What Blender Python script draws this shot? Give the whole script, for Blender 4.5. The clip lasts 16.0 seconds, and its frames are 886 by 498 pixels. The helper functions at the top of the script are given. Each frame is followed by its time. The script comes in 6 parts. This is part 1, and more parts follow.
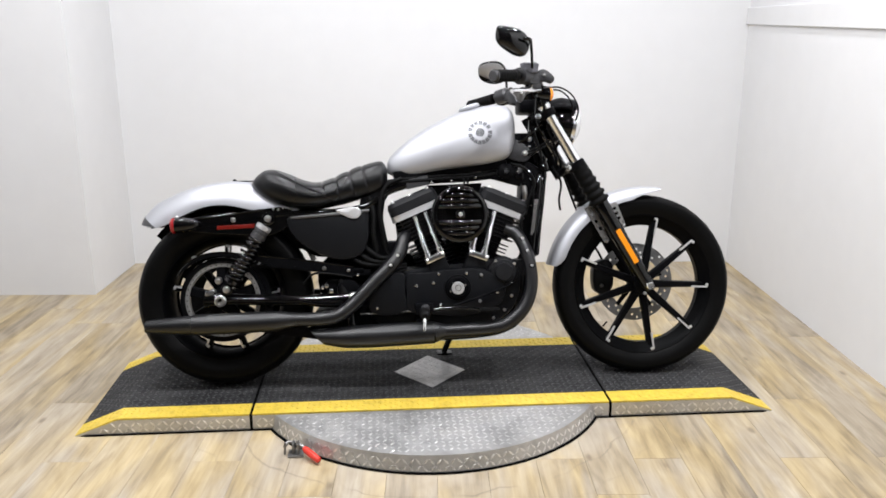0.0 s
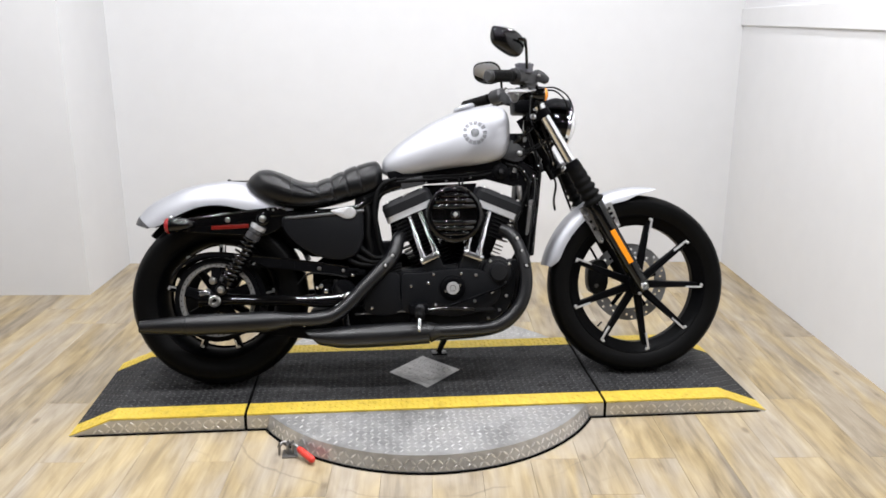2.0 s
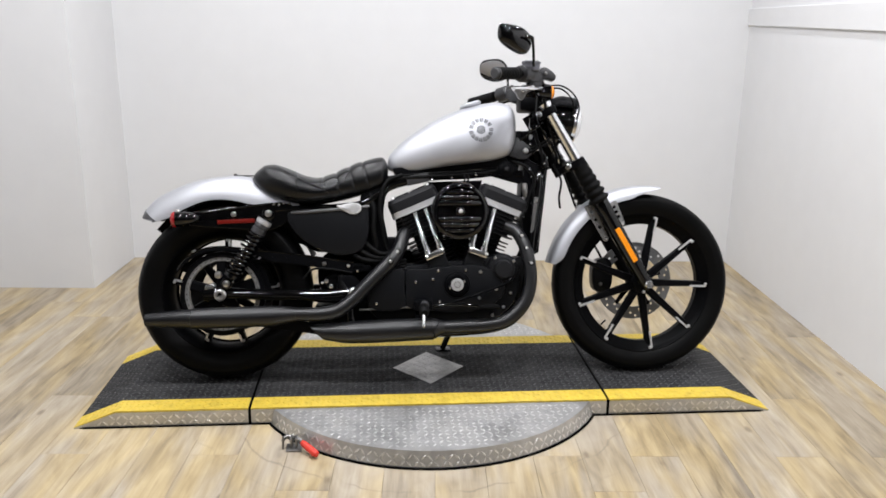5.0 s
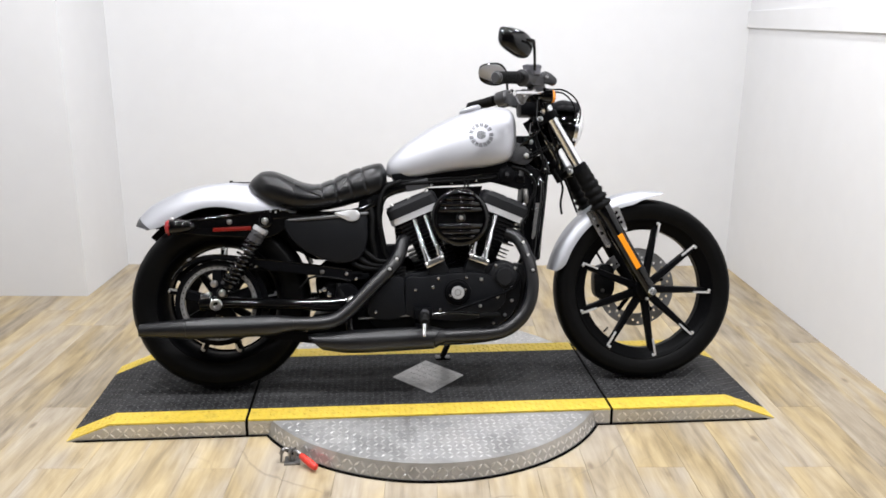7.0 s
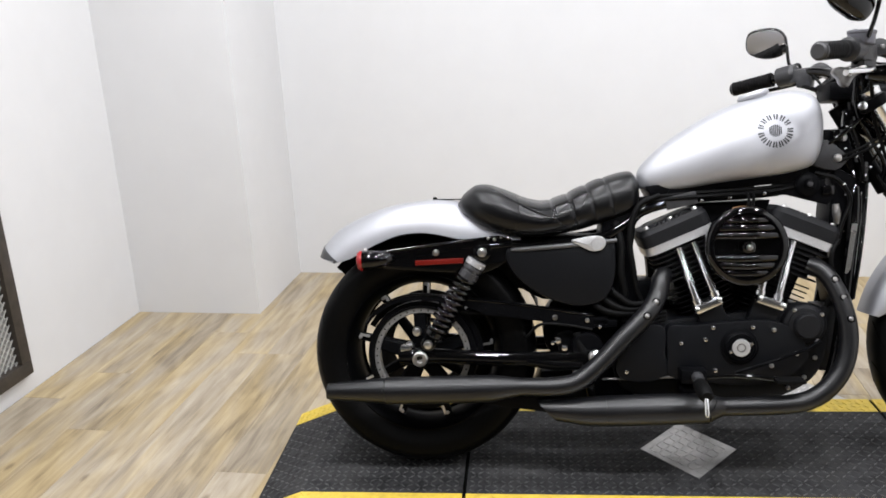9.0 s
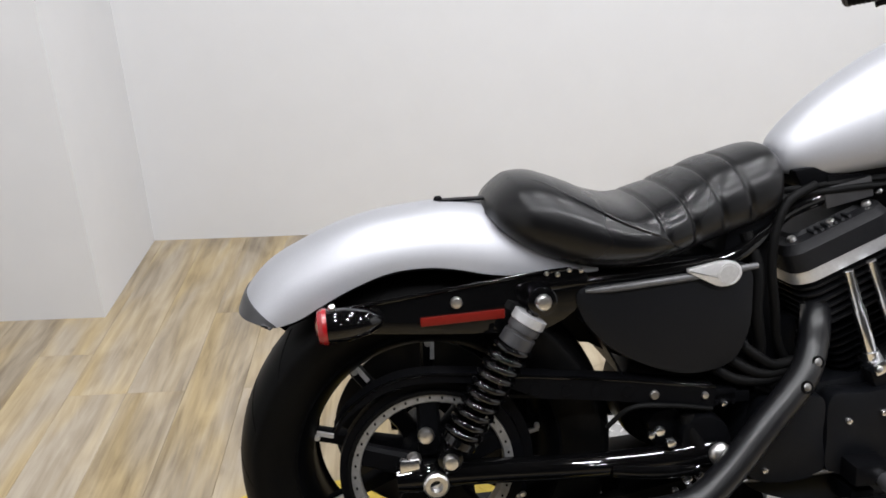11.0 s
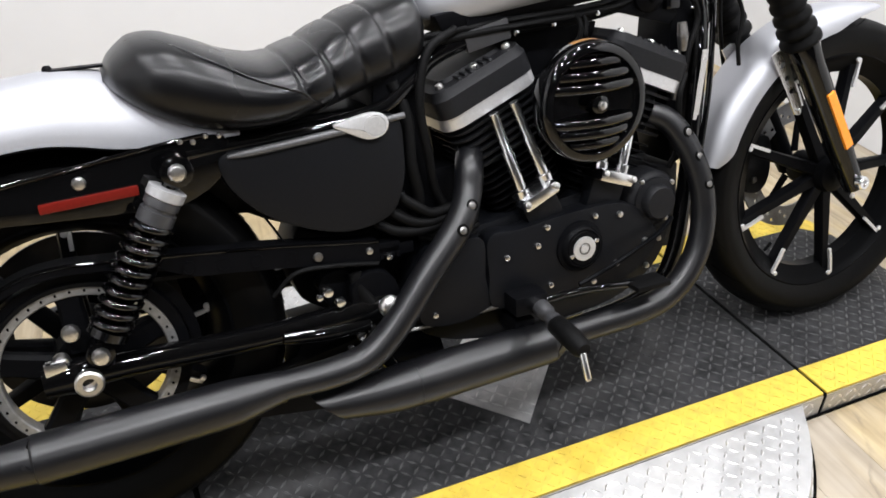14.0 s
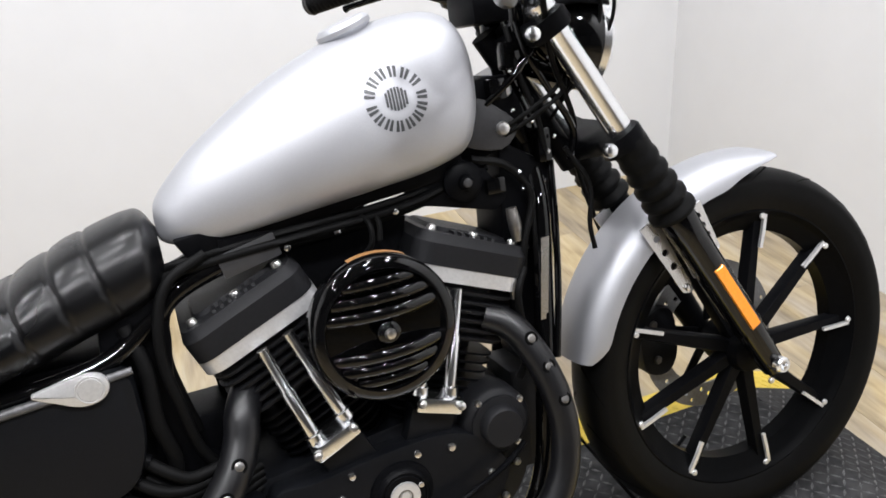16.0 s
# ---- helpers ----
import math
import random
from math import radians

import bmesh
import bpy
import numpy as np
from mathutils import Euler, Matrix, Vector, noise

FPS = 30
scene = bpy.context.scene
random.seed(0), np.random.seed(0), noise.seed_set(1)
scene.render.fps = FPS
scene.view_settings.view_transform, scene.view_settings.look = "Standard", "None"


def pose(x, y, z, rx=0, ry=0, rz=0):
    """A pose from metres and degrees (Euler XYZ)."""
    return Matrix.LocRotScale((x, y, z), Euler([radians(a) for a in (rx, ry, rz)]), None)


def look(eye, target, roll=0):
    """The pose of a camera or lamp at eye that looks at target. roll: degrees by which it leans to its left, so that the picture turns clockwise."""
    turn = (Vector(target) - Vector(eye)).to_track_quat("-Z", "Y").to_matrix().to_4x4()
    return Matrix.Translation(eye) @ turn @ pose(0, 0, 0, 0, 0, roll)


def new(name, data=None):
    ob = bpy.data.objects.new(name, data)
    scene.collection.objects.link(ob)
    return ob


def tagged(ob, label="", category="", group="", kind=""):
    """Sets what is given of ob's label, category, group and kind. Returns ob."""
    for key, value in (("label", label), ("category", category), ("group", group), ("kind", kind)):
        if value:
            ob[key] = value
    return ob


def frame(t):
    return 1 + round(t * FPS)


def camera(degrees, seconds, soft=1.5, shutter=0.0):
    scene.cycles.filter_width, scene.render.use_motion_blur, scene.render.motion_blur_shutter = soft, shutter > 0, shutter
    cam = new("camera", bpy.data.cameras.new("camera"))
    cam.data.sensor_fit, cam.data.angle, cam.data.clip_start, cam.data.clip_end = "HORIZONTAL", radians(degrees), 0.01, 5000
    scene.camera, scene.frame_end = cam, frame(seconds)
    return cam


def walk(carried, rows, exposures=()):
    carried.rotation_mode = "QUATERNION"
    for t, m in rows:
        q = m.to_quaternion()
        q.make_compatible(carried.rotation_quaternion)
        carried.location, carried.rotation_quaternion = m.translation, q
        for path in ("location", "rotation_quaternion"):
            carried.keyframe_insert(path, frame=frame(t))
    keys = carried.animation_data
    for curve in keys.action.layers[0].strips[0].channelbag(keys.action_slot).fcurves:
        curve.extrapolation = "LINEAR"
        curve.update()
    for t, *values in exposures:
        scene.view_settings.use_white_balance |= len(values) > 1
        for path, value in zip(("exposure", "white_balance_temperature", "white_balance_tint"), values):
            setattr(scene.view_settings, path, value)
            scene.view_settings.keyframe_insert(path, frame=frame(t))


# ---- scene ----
cam = camera(57.5, 16.0, soft=1.7)
PATH = [
    (0, (-0.195, -2.793, 1.285), (-0.044, -0.869, 0.76), -0.0),
    (0.5, (-0.195, -2.793, 1.287), (-0.041, -0.868, 0.769), -0.1),
    (1, (-0.191, -2.787, 1.286), (-0.035, -0.866, 0.752), 0.2),
    (1.5, (-0.192, -2.789, 1.287), (-0.035, -0.867, 0.757), 0.2),
    (2, (-0.191, -2.794, 1.284), (-0.03, -0.87, 0.76), 0.1),
    (2.5, (-0.196, -2.795, 1.283), (-0.032, -0.871, 0.763), -0.1),
    (3, (-0.195, -2.8, 1.287), (-0.029, -0.875, 0.769), 0.0),
    (3.5, (-0.194, -2.807, 1.29), (-0.027, -0.882, 0.772), -0.0),
    (4, (-0.197, -2.806, 1.287), (-0.038, -0.88, 0.771), 0.1),
    (6.5, (-0.203, -2.773, 1.277), (-0.04, -0.858, 0.725), 1.2),
    (7, (-0.216, -2.748, 1.284), (-0.047, -0.825, 0.761), 0.5),
    (7.5, (-0.232, -2.691, 1.287), (-0.018, -0.773, 0.762), 0.7),
    (8, (-0.292, -2.591, 1.28), (-0.078, -0.683, 0.72), -1.9),
    (8.5, (-0.361, -2.368, 1.269), (-0.311, -0.452, 0.696), -1.9),
    (9, (-0.478, -2.051, 1.284), (-0.672, -0.149, 0.696), -2.7),
    (9.2, (-0.553, -1.926, 1.273), (-0.682, -0.031, 0.647), -3.2),
    (11.3, (-0.843, -1.057, 1.225), (-0.638, 0.696, 0.285), -0.7),
    (11.5, (-0.846, -1.062, 1.205), (-0.65, 0.655, 0.198), -0.3),
    (12, (-0.851, -1.085, 1.16), (-0.626, 0.537, 0.011), 1.2),
    (12.5, (-0.844, -1.102, 1.134), (-0.579, 0.461, -0.086), 2.7),
    (13, (-0.817, -1.085, 1.151), (-0.38, 0.455, -0.048), 4.7),
    (13.5, (-0.759, -1.087, 1.154), (-0.143, 0.435, 0.012), 4.1),
    (14, (-0.658, -1.101, 1.177), (0.051, 0.42, 0.088), 1.7),
    (14.5, (-0.541, -1.091, 1.189), (0.29, 0.401, 0.148), -1.6),
    (15, (-0.428, -1.088, 1.213), (0.417, 0.438, 0.234), -2.6),
    (15.5, (-0.292, -1.083, 1.242), (0.429, 0.544, 0.331), -3.6),
    (16, (-0.17, -0.952, 1.238), (0.473, 0.709, 0.327), -3.9),
]
EXPOSURES = [(0, -0.57), (2.5, -0.60), (3.5, -0.80), (4.2, -0.80), (6.3, -0.55), (8.5, -0.52), (9.2, -0.62), (11.3, -0.74), (12.5, -0.78), (14, -0.42), (15, -0.42), (16, -0.5)]
LAMP_WATTS = 36
walk(cam, [(t, look(eye, target, roll)) for t, eye, target, roll in PATH], EXPOSURES)

# ---------------------------------------------------------------- light
world = bpy.data.worlds.new("world")
scene.world = world
world.use_nodes = True
world.node_tree.nodes["Background"].inputs[0].default_value = (1.0, 1.0, 1.0, 1)
world.node_tree.nodes["Background"].inputs[1].default_value = 0.0

ROOM = pose(0, 0, 0, 0, 0, -3.8)      # the room stands a little askew to the machine
CEIL = 2.75
# The pair at v -3.1 is unseen fill, added for camera-facing sides.
LAMPS = [(u, v, p) for v, p in ((-1.20, 0.92), (-0.20, 0.44), (0.60, 0.48)) for u in (-1.35, -0.50, 0.35, 1.20)] + [(u, -3.1, 0.5) for u in (-0.9, 0.9)]
for u, v, power in LAMPS:
    data = bpy.data.lights.new("panel_light", "AREA")
    data.shape, data.size, data.size_y = "RECTANGLE", 0.115, 0.115
    data.energy, data.color = LAMP_WATTS * power, (0.98, 0.985, 1.025)
    lamp = new("panel_light", data)
    lamp.matrix_world = ROOM @ pose(u, v, CEIL - 0.075)


# ---------------------------------------------------------------- materials
def material(name, base, rough=0.5, metal=0.0, coat=0.0, spread=0.12, grain=60.0, bump=0.1, bump_scale=None, rough_spread=0.12,
             stain=0.0, stain_scale=3.0, stain_colour=(0.05, 0.05, 0.05), specular=0.5):
    m = bpy.data.materials.new(name)
    m.use_nodes = True
    t = m.node_tree
    b = t.nodes["Principled BSDF"]
    b.inputs["Metallic"].default_value = metal
    b.inputs["Coat Weight"].default_value = coat
    b.inputs["Coat Roughness"].default_value = 0.06
    b.inputs["Specular IOR Level"].default_value = specular
    co = t.nodes.new("ShaderNodeTexCoord")
    fine = t.nodes.new("ShaderNodeTexNoise")
    fine.inputs["Scale"].default_value, fine.inputs["Detail"].default_value = grain, 4
    big = t.nodes.new("ShaderNodeTexNoise")
    big.inputs["Scale"].default_value, big.inputs["Detail"].default_value = stain_scale, 5
    t.links.new(co.outputs["Object"], fine.inputs["Vector"])
    t.links.new(co.outputs["Object"], big.inputs["Vector"])
    ramp = t.nodes.new("ShaderNodeMapRange")
    ramp.inputs["From Min"].default_value, ramp.inputs["From Max"].default_value = 0.3, 0.7
    ramp.inputs["To Min"].default_value, ramp.inputs["To Max"].default_value = 1 - spread, 1 + spread
    t.links.new(fine.outputs["Fac"], ramp.inputs["Value"])
    mul = t.nodes.new("ShaderNodeVectorMath")
    mul.operation = "SCALE"
    mul.inputs[0].default_value = base
    t.links.new(ramp.outputs["Result"], mul.inputs["Scale"])
    mix = t.nodes.new("ShaderNodeMix")
    mix.data_type = "RGBA"
    mix.inputs["B"].default_value = (*stain_colour, 1)
    cut = t.nodes.new("ShaderNodeMapRange")
    cut.inputs["From Min"].default_value, cut.inputs["From Max"].default_value = 0.52, 0.72
    cut.inputs["To Max"].default_value = stain
    t.links.new(big.outputs["Fac"], cut.inputs["Value"])
    t.links.new(cut.outputs["Result"], mix.inputs["Factor"])
    t.links.new(mul.outputs["Vector"], mix.inputs["A"])
    t.links.new(mix.outputs["Result"], b.inputs["Base Color"])
    ro = t.nodes.new("ShaderNodeMapRange")
    ro.inputs["From Min"].default_value, ro.inputs["From Max"].default_value = 0.3, 0.7
    ro.inputs["To Min"].default_value, ro.inputs["To Max"].default_value = rough * (1 - rough_spread), min(1.0, rough * (1 + rough_spread))
    t.links.new(big.outputs["Fac"], ro.inputs["Value"])
    t.links.new(ro.outputs["Result"], b.inputs["Roughness"])
    if bump:
        bm_ = t.nodes.new("ShaderNodeBump")
        bm_.inputs["Strength"].default_value, bm_.inputs["Distance"].default_value = bump, 0.001
        source = fine
        if bump_scale:
            source = t.nodes.new("ShaderNodeTexNoise")
            source.inputs["Scale"].default_value, source.inputs["Detail"].default_value = bump_scale, 3
            t.links.new(co.outputs["Object"], source.inputs["Vector"])
        t.links.new(source.outputs["Fac"], bm_.inputs["Height"])
        t.links.new(bm_.outputs["Normal"], b.inputs["Normal"])
    return m


def plank_material():
    """Vinyl plank: limed oak, each plank in its own tone, grain drawn out along it."""
    m = bpy.data.materials.new("oak_vinyl")
    m.use_nodes = True
    t = m.node_tree
    b = t.nodes["Principled BSDF"]
    co = t.nodes.new("ShaderNodeTexCoord")
    info = t.nodes.new("ShaderNodeObjectInfo")
    shift = t.nodes.new("ShaderNodeVectorMath")
    shift.operation = "MULTIPLY_ADD"
    shift.inputs[1].default_value = (1, 1, 1)
    wide = t.nodes.new("ShaderNodeCombineXYZ")
    m9 = t.nodes.new("ShaderNodeMath")
    m9.operation, m9.inputs[1].default_value = "MULTIPLY", 37.0
    t.links.new(info.outputs["Random"], m9.inputs[0])
    t.links.new(m9.outputs[0], wide.inputs[0])
    t.links.new(m9.outputs[0], wide.inputs[1])
    t.links.new(co.outputs["Object"], shift.inputs[0])
    t.links.new(wide.outputs[0], shift.inputs[2])

    def noise_at(sx, sy, detail, distort=0.0):
        mp = t.nodes.new("ShaderNodeMapping")
        mp.inputs["Scale"].default_value = (sx, sy, 1)
        t.links.new(shift.outputs[0], mp.inputs["Vector"])
        n = t.nodes.new("ShaderNodeTexNoise")
        n.inputs["Scale"].default_value, n.inputs["Detail"].default_value, n.inputs["Distortion"].default_value = 1.0, detail, distort
        t.links.new(mp.outputs[0], n.inputs["Vector"])
        return n.outputs["Fac"]
    streak, cloud, grain = noise_at(52, 4.0, 5, 0.6), noise_at(16, 3.6, 5, 0.9), noise_at(190, 9, 3)
    ramp = t.nodes.new("ShaderNodeValToRGB")
    e = ramp.color_ramp.elements
    e[0].position, e[0].color = 0.290, (0.162, 0.127, 0.082, 1)
    e[1].position, e[1].color = 0.710, (0.480, 0.412, 0.312, 1)
    mid = ramp.color_ramp.elements.new(0.48)
    mid.color = (0.328, 0.269, 0.187, 1)
    add = t.nodes.new("ShaderNodeMath")
    add.operation, add.inputs[1].default_value = "MULTIPLY_ADD", 0.36
    t.links.new(streak, add.inputs[0])
    add2 = t.nodes.new("ShaderNodeMath")
    add2.operation, add2.inputs[1].default_value = "MULTIPLY", 0.52
    t.links.new(cloud, add2.inputs[0])
    t.links.new(add2.outputs[0], add.inputs[2])
    add3 = t.nodes.new("ShaderNodeMath")
    add3.operation, add3.inputs[1].default_value = "MULTIPLY_ADD", 0.12
    t.links.new(grain, add3.inputs[0])
    t.links.new(add.outputs[0], add3.inputs[2])
    tone = t.nodes.new("ShaderNodeMapRange")
    tone.inputs["To Min"].default_value, tone.inputs["To Max"].default_value = -0.05, 0.05
    t.links.new(info.outputs["Random"], tone.inputs["Value"])
    add4 = t.nodes.new("ShaderNodeMath")
    t.links.new(add3.outputs[0], add4.inputs[0])
    t.links.new(tone.outputs[0], add4.inputs[1])
    t.links.new(add4.outputs[0], ramp.inputs["Fac"])
    # pale scuffed ring that the turning plate has left on the floor
    geo = t.nodes.new("ShaderNodeNewGeometry")
    sub = t.nodes.new("ShaderNodeVectorMath")
    sub.operation = "DISTANCE"
    sub.inputs[1].default_value = (-0.024, -0.016, 0)
    t.links.new(geo.outputs["Position"], sub.inputs[0])
    ring = t.nodes.new("ShaderNodeValToRGB")
    r = ring.color_ramp.elements
    r[0].position, r[0].color = 0.60, (1, 1, 1, 1)
    r[1].position, r[1].color = 0.86, (0, 0, 0, 1)
    t.links.new(sub.outputs["Value"], ring.inputs["Fac"])
    scuff = t.nodes.new("ShaderNodeTexNoise")
    scuff.inputs["Scale"].default_value, scuff.inputs["Detail"].default_value = 5, 8
    t.links.new(geo.outputs["Position"], scuff.inputs["Vector"])
    sc = t.nodes.new("ShaderNodeMapRange")
    sc.inputs["From Min"].default_value, sc.inputs["From Max"].default_value, sc.inputs["To Max"].default_value = 0.42, 0.66, 0.6
    t.links.new(scuff.outputs["Fac"], sc.inputs["Value"])
    both = t.nodes.new("ShaderNodeMath")
    both.operation = "MULTIPLY"
    t.links.new(ring.outputs["Color"], both.inputs[0])
    t.links.new(sc.outputs[0], both.inputs[1])
    mix = t.nodes.new("ShaderNodeMix")
    mix.data_type = "RGBA"
    mix.inputs["B"].default_value = (0.43, 0.38, 0.315, 1)
    t.links.new(both.outputs[0], mix.inputs["Factor"])
    # patches of greyer and yellower wood along each plank
    hue = t.nodes.new("ShaderNodeValToRGB")
    hue.color_ramp.elements[0].position, hue.color_ramp.elements[0].color = 0.38, (0.93, 0.95, 1.0, 1)
    hue.color_ramp.elements[1].position, hue.color_ramp.elements[1].color = 0.62, (1.10, 1.03, 0.80, 1)
    t.links.new(noise_at(7, 1.3, 3, 0.8), hue.inputs["Fac"])
    tinted = t.nodes.new("ShaderNodeMix")
    tinted.data_type, tinted.blend_type = "RGBA", "MULTIPLY"
    tinted.inputs["Factor"].default_value = 1.0
    t.links.new(ramp.outputs["Color"], tinted.inputs["A"])
    t.links.new(hue.outputs["Color"], tinted.inputs["B"])
    # small dark knots
    knot = t.nodes.new("ShaderNodeTexVoronoi")
    knot.inputs["Scale"].default_value = 1.0
    km = t.nodes.new("ShaderNodeMapping")
    km.inputs["Scale"].default_value = (6.5, 3.0, 1)
    t.links.new(shift.outputs[0], km.inputs["Vector"])
    t.links.new(km.outputs[0], knot.inputs["Vector"])
    kr = t.nodes.new("ShaderNodeMapRange")
    kr.inputs["From Min"].default_value, kr.inputs["From Max"].default_value = 0.035, 0.085
    kr.inputs["To Min"].default_value, kr.inputs["To Max"].default_value = 0.55, 0.0
    t.links.new(knot.outputs["Distance"], kr.inputs["Value"])
    knotted = t.nodes.new("ShaderNodeMix")
    knotted.data_type = "RGBA"
    knotted.inputs["B"].default_value = (0.095, 0.066, 0.036, 1)
    t.links.new(kr.outputs[0], knotted.inputs["Factor"])
    t.links.new(tinted.outputs["Result"], knotted.inputs["A"])
    t.links.new(knotted.outputs["Result"], mix.inputs["A"])
    # thin dark scratches that wander round the plate
    wander = t.nodes.new("ShaderNodeTexNoise")
    wander.inputs["Scale"].default_value, wander.inputs["Detail"].default_value = 6, 9
    t.links.new(geo.outputs["Position"], wander.inputs["Vector"])
    far = t.nodes.new("ShaderNodeMath")
    far.operation, far.inputs[1].default_value = "MULTIPLY_ADD", 0.11
    t.links.new(wander.outputs["Fac"], far.inputs[0])
    t.links.new(sub.outputs["Value"], far.inputs[2])
    line = t.nodes.new("ShaderNodeValToRGB")
    line.color_ramp.interpolation = "LINEAR"
    el = line.color_ramp.elements
    el[0].position, el[0].color = 0.0, (0, 0, 0, 1)
    el[1].position, el[1].color = 1.0, (0, 0, 0, 1)
    for at_, deep in ((0.802, 1.0), (0.905, 0.35)):
        for d_, c_ in ((-0.005, 0.0), (0.0, deep), (0.005, 0.0)):
            k_ = el.new(at_ + d_)
            k_.color = (c_, c_, c_, 1)
    t.links.new(far.outputs[0], line.inputs["Fac"])
    patchy = t.nodes.new("ShaderNodeMapRange")
    patchy.inputs["From Min"].default_value, patchy.inputs["From Max"].default_value, patchy.inputs["To Max"].default_value = 0.44, 0.56, 0.5
    t.links.new(scuff.outputs["Fac"], patchy.inputs["Value"])
    scratch = t.nodes.new("ShaderNodeMath")
    scratch.operation = "MULTIPLY"
    t.links.new(line.outputs["Color"], scratch.inputs[0])
    t.links.new(patchy.outputs[0], scratch.inputs[1])
    mix2 = t.nodes.new("ShaderNodeMix")
    mix2.data_type = "RGBA"
    mix2.inputs["B"].default_value = (0.075, 0.065, 0.055, 1)
    t.links.new(scratch.outputs[0], mix2.inputs["Factor"])
    t.links.new(mix.outputs["Result"], mix2.inputs["A"])
    t.links.new(mix2.outputs["Result"], b.inputs["Base Color"])
    ro = t.nodes.new("ShaderNodeMapRange")
    ro.inputs["To Min"].default_value, ro.inputs["To Max"].default_value = 0.42, 0.6
    t.links.new(cloud, ro.inputs["Value"])
    t.links.new(ro.outputs[0], b.inputs["Roughness"])
    bump = t.nodes.new("ShaderNodeBump")
    bump.inputs["Strength"].default_value, bump.inputs["Distance"].default_value = 0.25, 0.0006
    t.links.new(grain, bump.inputs["Height"])
    t.links.new(bump.outputs[0], b.inputs["Normal"])
    return m


def glow(name, colour, strength):
    m = bpy.data.materials.new(name)
    m.use_nodes = True
    b = m.node_tree.nodes["Principled BSDF"]
    b.inputs["Base Color"].default_value = (*colour, 1)
    b.inputs["Emission Color"].default_value = (*colour, 1)
    b.inputs["Emission Strength"].default_value = strength
    return m


WALL = material("white_wall_paint", (0.64, 0.642, 0.648), 0.75, spread=0.012, grain=9, bump=0.06, bump_scale=320, stain=0.05, stain_scale=1.3, stain_colour=(0.66, 0.64, 0.62))
# Unseen walls and ceiling, toned dark to hold down fill and reflections.
DIM = material("unseen_showroom_grey", (0.22, 0.22, 0.224), 0.8, spread=0.1, grain=12)
DARK_CEIL = material("dark_ceiling_paint", (0.10, 0.10, 0.102), 0.85, spread=0.1, grain=12)
CEILING = material("ceiling_paint", (0.78, 0.77, 0.75), 0.9, spread=0.03, grain=30, bump=0.2)
OAK = plank_material()
UNDER = material("floor_joint", (0.09, 0.065, 0.04), 0.9)
# Lug tops painted lighter than the plate, for wear and their glints.
LUG_BLACK = material("worn_glint_lug", (0.066, 0.0655, 0.066), 0.34, spread=0.4, grain=30, stain=0.5, stain_scale=6, stain_colour=(0.085, 0.0845, 0.083), specular=0.25)
TREAD_BLACK = material("black_tread_plate", (0.033, 0.033, 0.034), 0.55, spread=0.4, grain=45, stain=0.6, stain_scale=9, stain_colour=(0.062, 0.061, 0.060), bump=0.25, rough_spread=0.2, specular=0.04)
TREAD_YELLOW = material("yellow_tread_paint", (0.62, 0.45, 0.055), 0.5, spread=0.1, grain=35, stain=0.30, stain_scale=42, stain_colour=(0.22, 0.16, 0.04), bump=0.12)
ALU = material("aluminium_tread_plate", (0.51, 0.507, 0.50), 0.42, metal=0.82, spread=0.14, grain=28, stain=0.3, stain_scale=7, stain_colour=(0.38, 0.36, 0.33), rough_spread=0.25, bump=0.1)
ALU_BRIGHT = material("polished_tread_lug", (0.80, 0.79, 0.78), 0.33, metal=1.0, spread=0.08, grain=50)
STEEL = material("worn_steel", (0.24, 0.235, 0.23), 0.4, metal=1.0, spread=0.2, grain=90, stain=0.4, stain_scale=20, stain_colour=(0.16, 0.14, 0.12))
# Near-black for joints, grooves and strips that stand in for shade.
SEAM = material("black_joint_and_shade", (0.0025, 0.0025, 0.0025), 0.8, specular=0.03)
RED_GRIP = material("red_vinyl_grip", (0.62, 0.035, 0.02), 0.4, spread=0.1, grain=50)
SILVER = material("silver_metallic_paint", (0.425, 0.43, 0.455), 0.50, metal=0.75, coat=0.0, spread=0.05, grain=900, bump=0.03, rough_spread=0.05)
GLOSS = material("gloss_black_enamel", (0.0016, 0.0016, 0.0018), 0.016, coat=0.0, spread=0.2, grain=20, bump=0.0, rough_spread=0.1, specular=0.42)
SATIN = material("satin_black_paint", (0.0026, 0.0027, 0.0033), 0.40, spread=0.2, grain=220, bump=0.15, bump_scale=700, specular=0.05)
COVER_BLACK = material("black_engine_cover_paint", (0.0036, 0.0040, 0.0052), 0.43, spread=0.2, grain=240, bump=0.3, bump_scale=800, specular=0.19)
WRINKLE = material("wrinkle_black_coat", (0.0070, 0.0072, 0.0084), 0.50, spread=0.2, grain=260, bump=0.5, bump_scale=900, specular=0.2)
PIPE = material("matt_black_exhaust", (0.0042, 0.0043, 0.0052), 0.35, metal=0.0, specular=0.45, rough_spread=0.06, spread=0.1, grain=150, bump=0.05, stain=0.25, stain_scale=9, stain_colour=(0.012, 0.0115, 0.0115))
CHROME = material("chrome", (0.88, 0.89, 0.91), 0.2, metal=1.0, spread=0.02, grain=60, bump=0.0)
MACHINED = material("machined_aluminium", (0.72, 0.71, 0.70), 0.28, metal=1.0, spread=0.08, grain=200, bump=0.06)
RUBBER = material("tyre_rubber", (0.0017, 0.0017, 0.0018), 0.46, spread=0.25, grain=80, bump=0.12, stain=0.4, stain_scale=8, stain_colour=(0.003, 0.003, 0.003), specular=0.09)
BOOT = material("black_moulded_rubber", (0.0026, 0.0026, 0.0027), 0.55, spread=0.2, grain=140, bump=0.1, specular=0.09)
